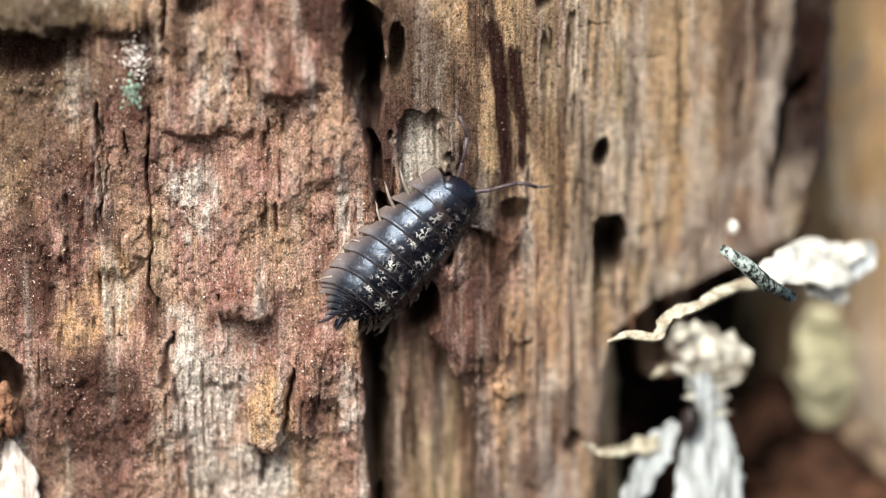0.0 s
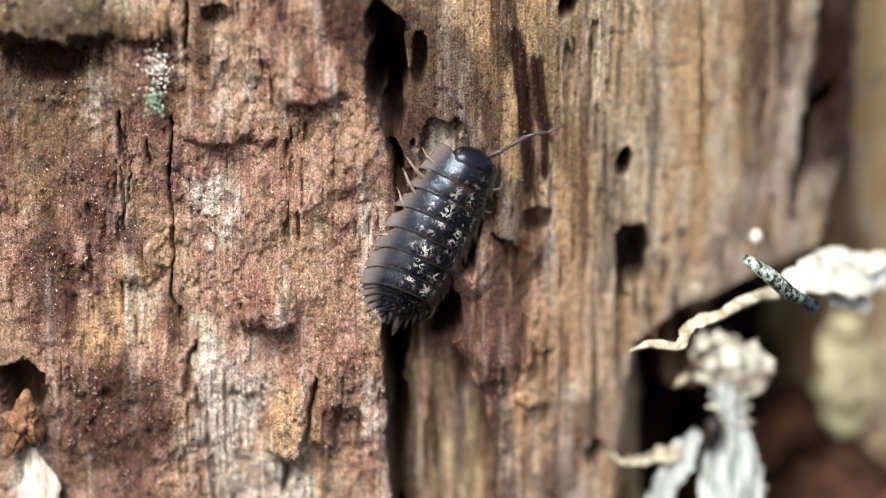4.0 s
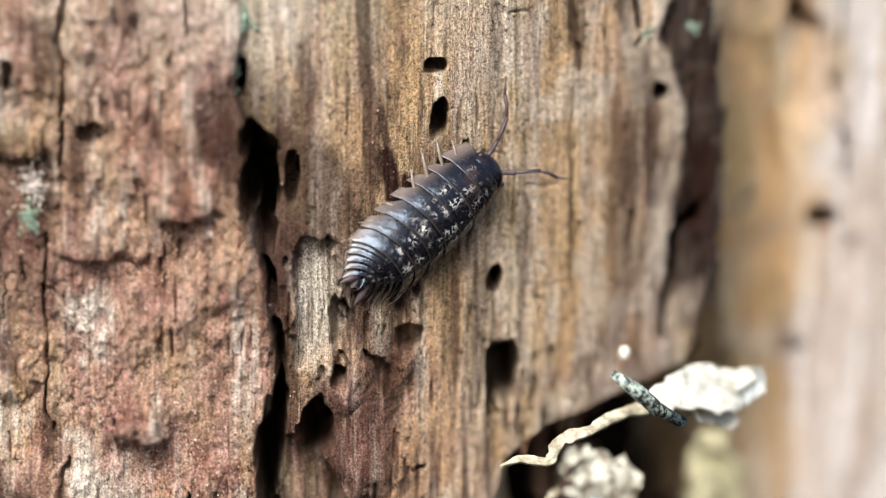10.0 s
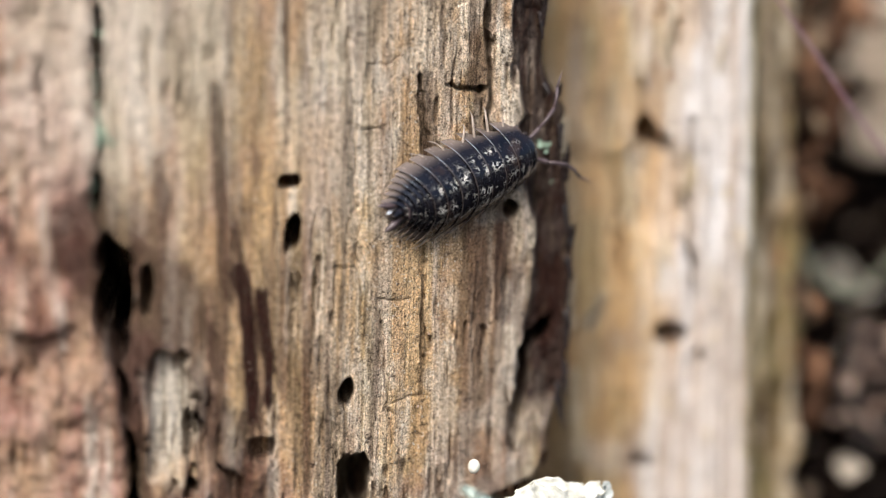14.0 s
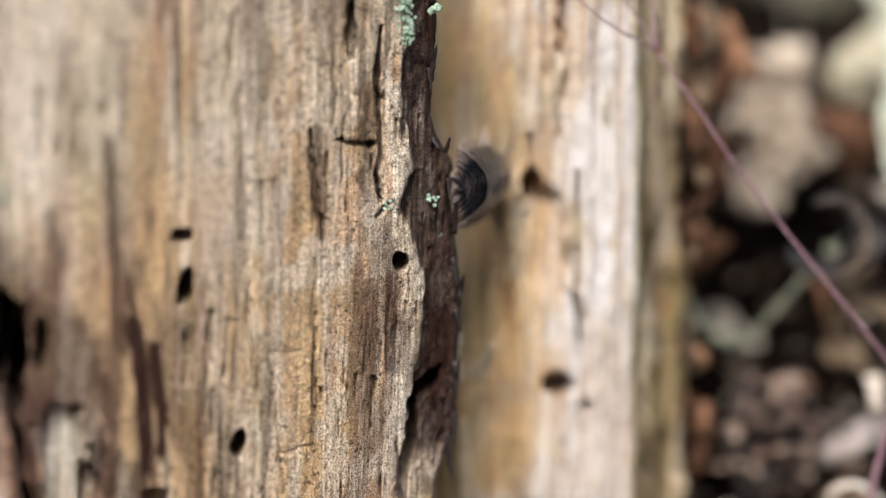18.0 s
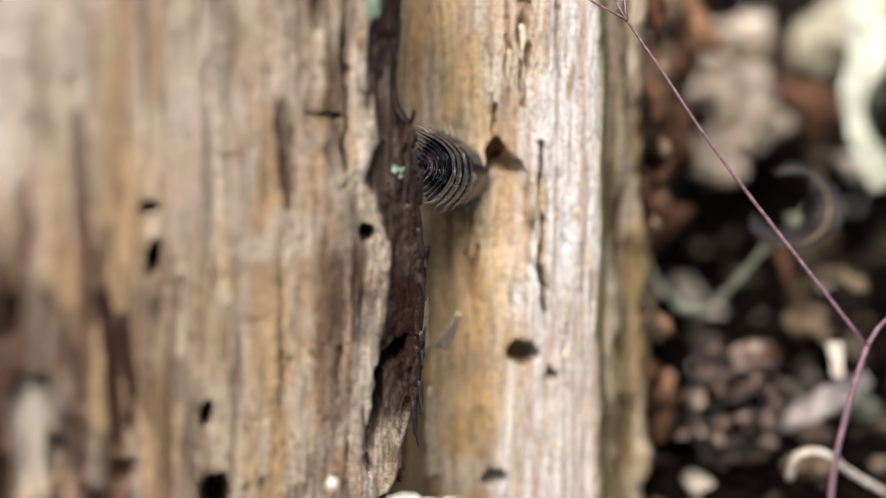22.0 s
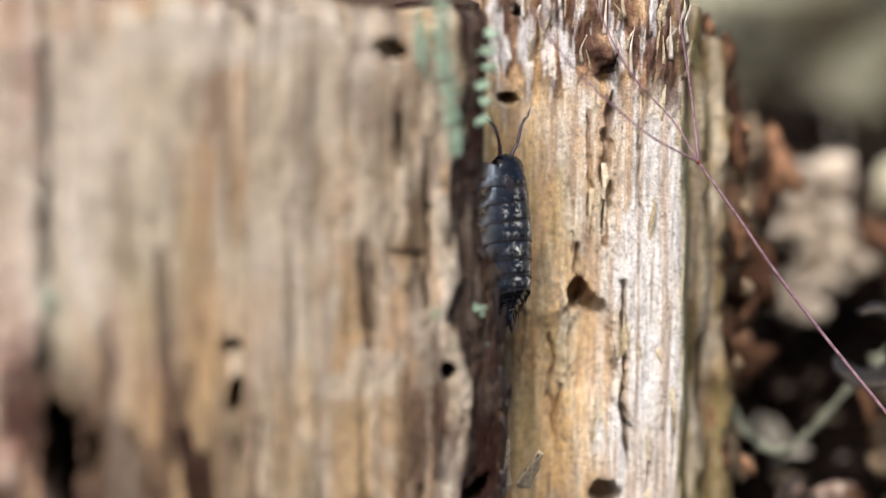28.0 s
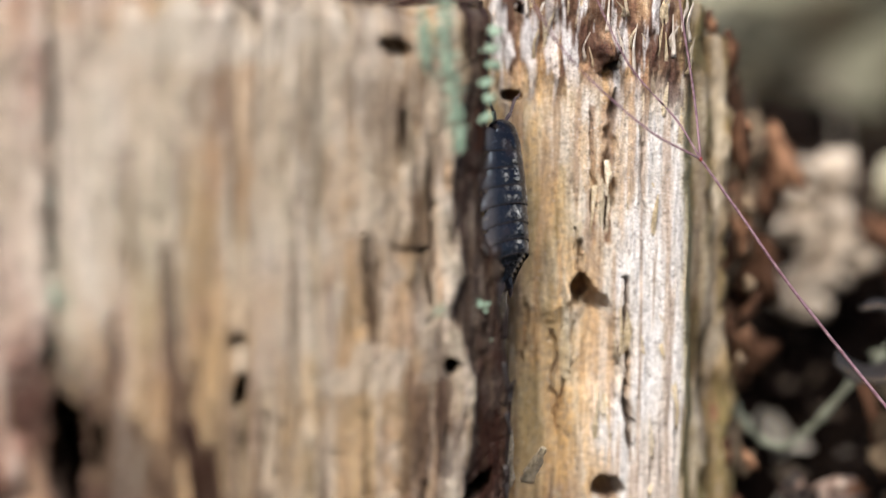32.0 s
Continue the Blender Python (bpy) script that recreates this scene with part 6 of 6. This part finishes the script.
def litter(name, count, x0, x1, y0, y1, small, large, seed, lift, mat, label, ring=None):
    """Many curled bits on the soil, joined; ring gives the inner and outer reach round the stump."""
    rng = np.random.default_rng(seed)
    verts, quads = [], []
    s = np.linspace(-1, 1, 4)
    S, T = np.meshgrid(s, s, indexing="xy")
    for _ in range(count):
        x, y = rng.uniform(x0, x1), rng.uniform(y0, y1)
        if ring:
            far, a = ring[0] + (ring[1] - ring[0]) * rng.random() ** 1.4, rng.uniform(0, 2 * math.pi)
            x, y = 60 + far * math.cos(a), 290 + far * math.sin(a)
        size = small * (large / small) ** (rng.random() ** 2)
        w = rng.uniform(0.25, 0.8)
        taper = 1 - 0.75 * np.abs(S) ** 2 * rng.random()
        p = np.stack([S * size, T * size * w * taper, size * (rng.uniform(-0.5, 0.5) * S ** 2 + rng.uniform(-0.4, 0.4) * T ** 2 + 0.15 * rng.standard_normal((4, 4)))], -1).reshape(-1, 3)
        e = Euler((rng.normal(0.5, 0.7), rng.normal(0, 0.6), rng.uniform(0, 6.3))).to_matrix()
        p = p @ np.array(e).T
        low = p + np.array([0, 0, -0.06 * size])
        z = bank(np.array([x]), np.array([y]))[0] + rng.uniform(0.1, 1) * size * lift
        n = len(verts) * 32
        verts.append(np.concatenate([p, low]) + [x, y, z])
        q = grid_quads(4, 4)
        loop = [0, 1, 2, 3, 7, 11, 15, 14, 13, 12, 8, 4]
        edge = np.array([(b, a, a + 16, b + 16) for a, b in zip(loop, loop[1:] + loop[:1])])
        quads.append(np.concatenate([q, q[:, ::-1] + 16, edge]) + n)
    me = mesh_arrays(name, np.concatenate(verts) * MM, np.concatenate(quads))
    tagged(piece(name, me, mat), label, "litter", kind="stuff")


litter("leaf_litter", 1900, 47, 95, 252, 330, 0.5, 2.6, 501, 1.0, MIXED_SHADED, "dark brown leaf litter and bits of wood, gap shade painted in")
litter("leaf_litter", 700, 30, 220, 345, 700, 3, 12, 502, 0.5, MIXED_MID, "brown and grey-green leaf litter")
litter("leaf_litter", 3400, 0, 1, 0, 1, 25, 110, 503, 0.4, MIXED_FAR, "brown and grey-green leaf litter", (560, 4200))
litter("leaf_litter", 500, -120, 40, 60, 225, 1.5, 7, 504, 0.4, MIXED_SHADED, "brown leaf litter at the foot of the stump")


# ---- movement ----
STEM_FOOT = Vector((59.01, 243.00, 49.32)) * MM
STEM_SWAY = [(0, 0.0070), (14, 0.0070), (15, 0.0070), (16, 0.0070), (17, 0.0070), (18, 0.0051), (19, 0.0047), (20, 0.0104), (21, 0.0157), (22, 0.0148), (23, 0.0187), (24, 0.0151), (25, 0.0091), (26, 0.0045), (27, 0.0029), (28, 0.0006), (29, -0.0007), (30, -0.0010), (31, 0.0008), (32, 0.0002)]
LOUSE_ROWS = [
    (0.0, -2.77, 215.95, 71.00, 0.679, 0.155, 0.718, 0.281, -0.958, -0.059),
    (2.0, -2.98, 215.88, 70.91, 0.657, 0.148, 0.739, 0.282, -0.958, -0.059),
    (2.5, -2.99, 215.88, 70.98, 0.649, 0.147, 0.746, 0.286, -0.956, -0.060),
    (3.0, -2.86, 215.87, 71.33, 0.614, 0.145, 0.776, 0.303, -0.951, -0.062),
    (3.5, -3.18, 215.58, 72.07, 0.445, 0.094, 0.891, 0.312, -0.948, -0.056),
    (4.5, -0.44, 216.31, 74.03, 0.505, 0.194, 0.841, 0.413, -0.910, -0.038),
    (5.5, 1.67, 217.26, 77.20, 0.600, 0.269, 0.753, 0.439, -0.898, -0.029),
    (6.0, 1.79, 217.30, 77.25, 0.594, 0.267, 0.759, 0.440, -0.897, -0.029),
    (6.5, 1.88, 217.35, 77.26, 0.594, 0.267, 0.759, 0.441, -0.897, -0.029),
    (7.0, 1.97, 217.38, 77.20, 0.597, 0.269, 0.756, 0.441, -0.897, -0.029),
    (7.5, 2.06, 217.43, 77.19, 0.600, 0.270, 0.753, 0.441, -0.897, -0.029),
    (8.0, 2.12, 217.46, 77.13, 0.602, 0.272, 0.751, 0.441, -0.897, -0.029),
    (8.5, 2.03, 217.42, 77.05, 0.607, 0.275, 0.746, 0.441, -0.897, -0.029),
    (9.0, 3.14, 217.95, 78.74, 0.646, 0.313, 0.696, 0.457, -0.889, -0.024),
    (9.5, 4.99, 218.89, 80.19, 0.694, 0.363, 0.622, 0.476, -0.879, -0.018),
    (10.0, 5.57, 219.21, 80.47, 0.713, 0.380, 0.590, 0.481, -0.876, -0.017),
    (10.5, 5.56, 219.20, 80.65, 0.706, 0.376, 0.600, 0.480, -0.877, -0.017),
    (11.0, 5.57, 219.21, 80.86, 0.690, 0.366, 0.624, 0.481, -0.877, -0.018),
    (11.5, 6.25, 219.51, 82.13, 0.528, 0.286, 0.800, 0.508, -0.861, -0.028),
    (12.0, 7.90, 220.46, 84.20, 0.586, 0.332, 0.739, 0.516, -0.856, -0.024),
    (12.5, 9.65, 221.50, 85.75, 0.615, 0.365, 0.699, 0.528, -0.849, -0.022),
    (13.0, 12.07, 223.04, 87.46, 0.721, 0.452, 0.525, 0.535, -0.845, -0.008),
    (13.5, 14.46, 224.60, 88.76, 0.769, 0.502, 0.395, 0.545, -0.838, 0.004),
    (14.0, 18.07, 227.04, 89.74, 0.786, 0.542, 0.296, 0.565, -0.825, 0.012),
    (14.5, 20.49, 228.74, 90.79, 0.784, 0.559, 0.269, 0.578, -0.816, 0.013),
    (15.0, 22.84, 229.83, 90.96, 0.759, 0.610, 0.228, 0.591, -0.793, 0.151),
    (15.5, 25.33, 232.85, 91.95, 0.641, 0.744, 0.187, 0.730, -0.667, 0.150),
    (16.3, 26.56, 236.58, 90.89, 0.481, 0.863, 0.157, 0.873, -0.487, 0.004),
    (17.5, 27.96, 239.58, 91.64, 0.321, 0.947, -0.030, 0.947, -0.320, 0.020),
    (18.5, 27.84, 239.55, 91.41, 0.319, 0.942, -0.100, 0.948, -0.319, 0.020),
    (19.0, 27.53, 239.62, 89.79, 0.125, 0.837, -0.533, 0.992, -0.103, 0.070),
    (19.5, 27.68, 239.57, 88.81, 0.062, 0.773, -0.632, 0.998, -0.059, 0.026),
    (20.0, 27.54, 240.17, 88.14, 0.154, 0.806, -0.572, 0.988, -0.145, 0.062),
    (20.5, 28.59, 243.30, 88.56, 0.366, 0.823, -0.434, 0.920, -0.252, 0.299),
    (21.0, 28.76, 243.38, 89.12, 0.461, 0.803, -0.378, 0.866, -0.314, 0.389),
    (21.5, 28.94, 243.38, 89.26, 0.460, 0.817, -0.347, 0.860, -0.313, 0.404),
    (22.0, 29.00, 243.48, 89.70, 0.444, 0.874, -0.199, 0.888, -0.397, 0.234),
    (22.5, 28.09, 241.08, 90.66, 0.064, 0.882, 0.466, 0.993, -0.101, 0.055),
    (23.0, 26.87, 240.17, 92.29, -0.087, 0.640, 0.764, 0.926, -0.230, 0.298),
    (23.5, 26.47, 240.22, 93.33, -0.163, 0.535, 0.829, 0.882, -0.298, 0.365),
    (24.0, 26.08, 240.33, 93.85, -0.106, 0.379, 0.919, 0.853, -0.441, 0.280),
    (25.0, 26.47, 240.37, 94.82, -0.089, 0.338, 0.937, 0.832, -0.492, 0.256),
    (26.0, 26.39, 240.43, 95.07, -0.106, 0.000, 0.994, 0.812, -0.577, 0.087),
    (26.5, 26.36, 240.43, 95.09, -0.106, 0.000, 0.994, 0.812, -0.577, 0.086),
    (28.5, 26.77, 241.00, 95.78, -0.025, 0.179, 0.983, 0.731, -0.668, 0.140),
    (29.0, 26.69, 241.00, 96.77, -0.041, 0.153, 0.987, 0.729, -0.671, 0.134),
    (29.5, 26.56, 240.99, 97.77, -0.034, 0.296, 0.954, 0.722, -0.653, 0.228),
    (30.0, 26.81, 241.02, 99.19, 0.090, 0.431, 0.898, 0.675, -0.690, 0.263),
    (30.5, 26.88, 241.03, 99.15, 0.131, 0.508, 0.852, 0.639, -0.700, 0.319),
    (31.0, 26.83, 241.02, 99.12, 0.132, 0.521, 0.843, 0.644, -0.692, 0.327),
    (31.5, 26.38, 240.93, 97.66, -0.083, 0.202, 0.976, 0.795, -0.577, 0.187),
    (32.0, 26.15, 240.89, 97.70, -0.070, 0.209, 0.975, 0.836, -0.521, 0.171),
]


FOCUS = new("focus_point")
FOCUS_ROWS = [(0.0, -3, 214.6, 71), (7.0, 1, 216.2, 77), (9.0, 3, 218.0, 79), (12.0, 8, 221.0, 84), (13.5, 14, 225.0, 88), (15.0, 22, 228.5, 91), (17.5, 24, 230.0, 91), (20.0, 24, 231.0, 90),
              (20.8, 25, 239.0, 90), (23.0, 26, 239.0, 92), (25.0, 26, 241.0, 95), (28.5, 27, 242.5, 96), (32.0, 27, 242.5, 98)]


def motions():
    rows = []
    for t, x, y, z, a, b, c, d, e, f in LOUSE_ROWS:
        fore, up = Vector((a, b, c)).normalized(), Vector((d, e, f)).normalized()
        side = fore.cross(up)
        m = Matrix((side, fore, up)).transposed().to_4x4()
        m.translation = Vector((x, y, z)) * MM
        rows.append((t, m))
    walk(louse, rows)
    busy = ((2.7, 5.2), (8.6, 9.8), (11.2, 15.6), (16.2, 17.3), (18.6, 20.9), (21.9, 24.2), (28.8, 30.1), (31.1, 31.9))
    for (k, s), ob in HIP.items():
        rest = ob.matrix_basis.copy()
        rows = [(0.0, rest)]
        if k == "antenna":
            for n in range(1, 65):
                t = n * 0.5
                rows.append((t, rest @ pose(0, 0, 0, 12 * math.sin(1.9 * t + s), 0, 16 * math.sin(1.3 * t + 2 * s) + 9 * math.sin(3.1 * t - s))))
        else:
            for a, b in busy:
                rows.append((a, rest))
                t = a + 0.15
                while t < b - 0.1:
                    rows.append((round(t, 2), rest @ pose(0, 0, 0, 0, s * 7 * math.cos(13 * t + 1.1 * k), 17 * math.sin(13 * t + 1.1 * k + (1.5 if s > 0 else 0)))))
                    t += 0.15
                rows.append((b, rest))
            rows.append((32.0, rest))
        walk(ob, rows)
    walk(stem, [(t, Matrix.Translation(STEM_FOOT) @ Matrix.Rotation(a, 4, "Y") @ Matrix.Translation(-STEM_FOOT)) for t, a in STEM_SWAY])
    cam.data.dof.use_dof = True
    cam.data.dof.focus_object = FOCUS
    cam.data.dof.aperture_fstop = 11.0
    walk(FOCUS, [(t, pose(x * MM, y * MM, z * MM)) for t, x, y, z in FOCUS_ROWS])


motions()
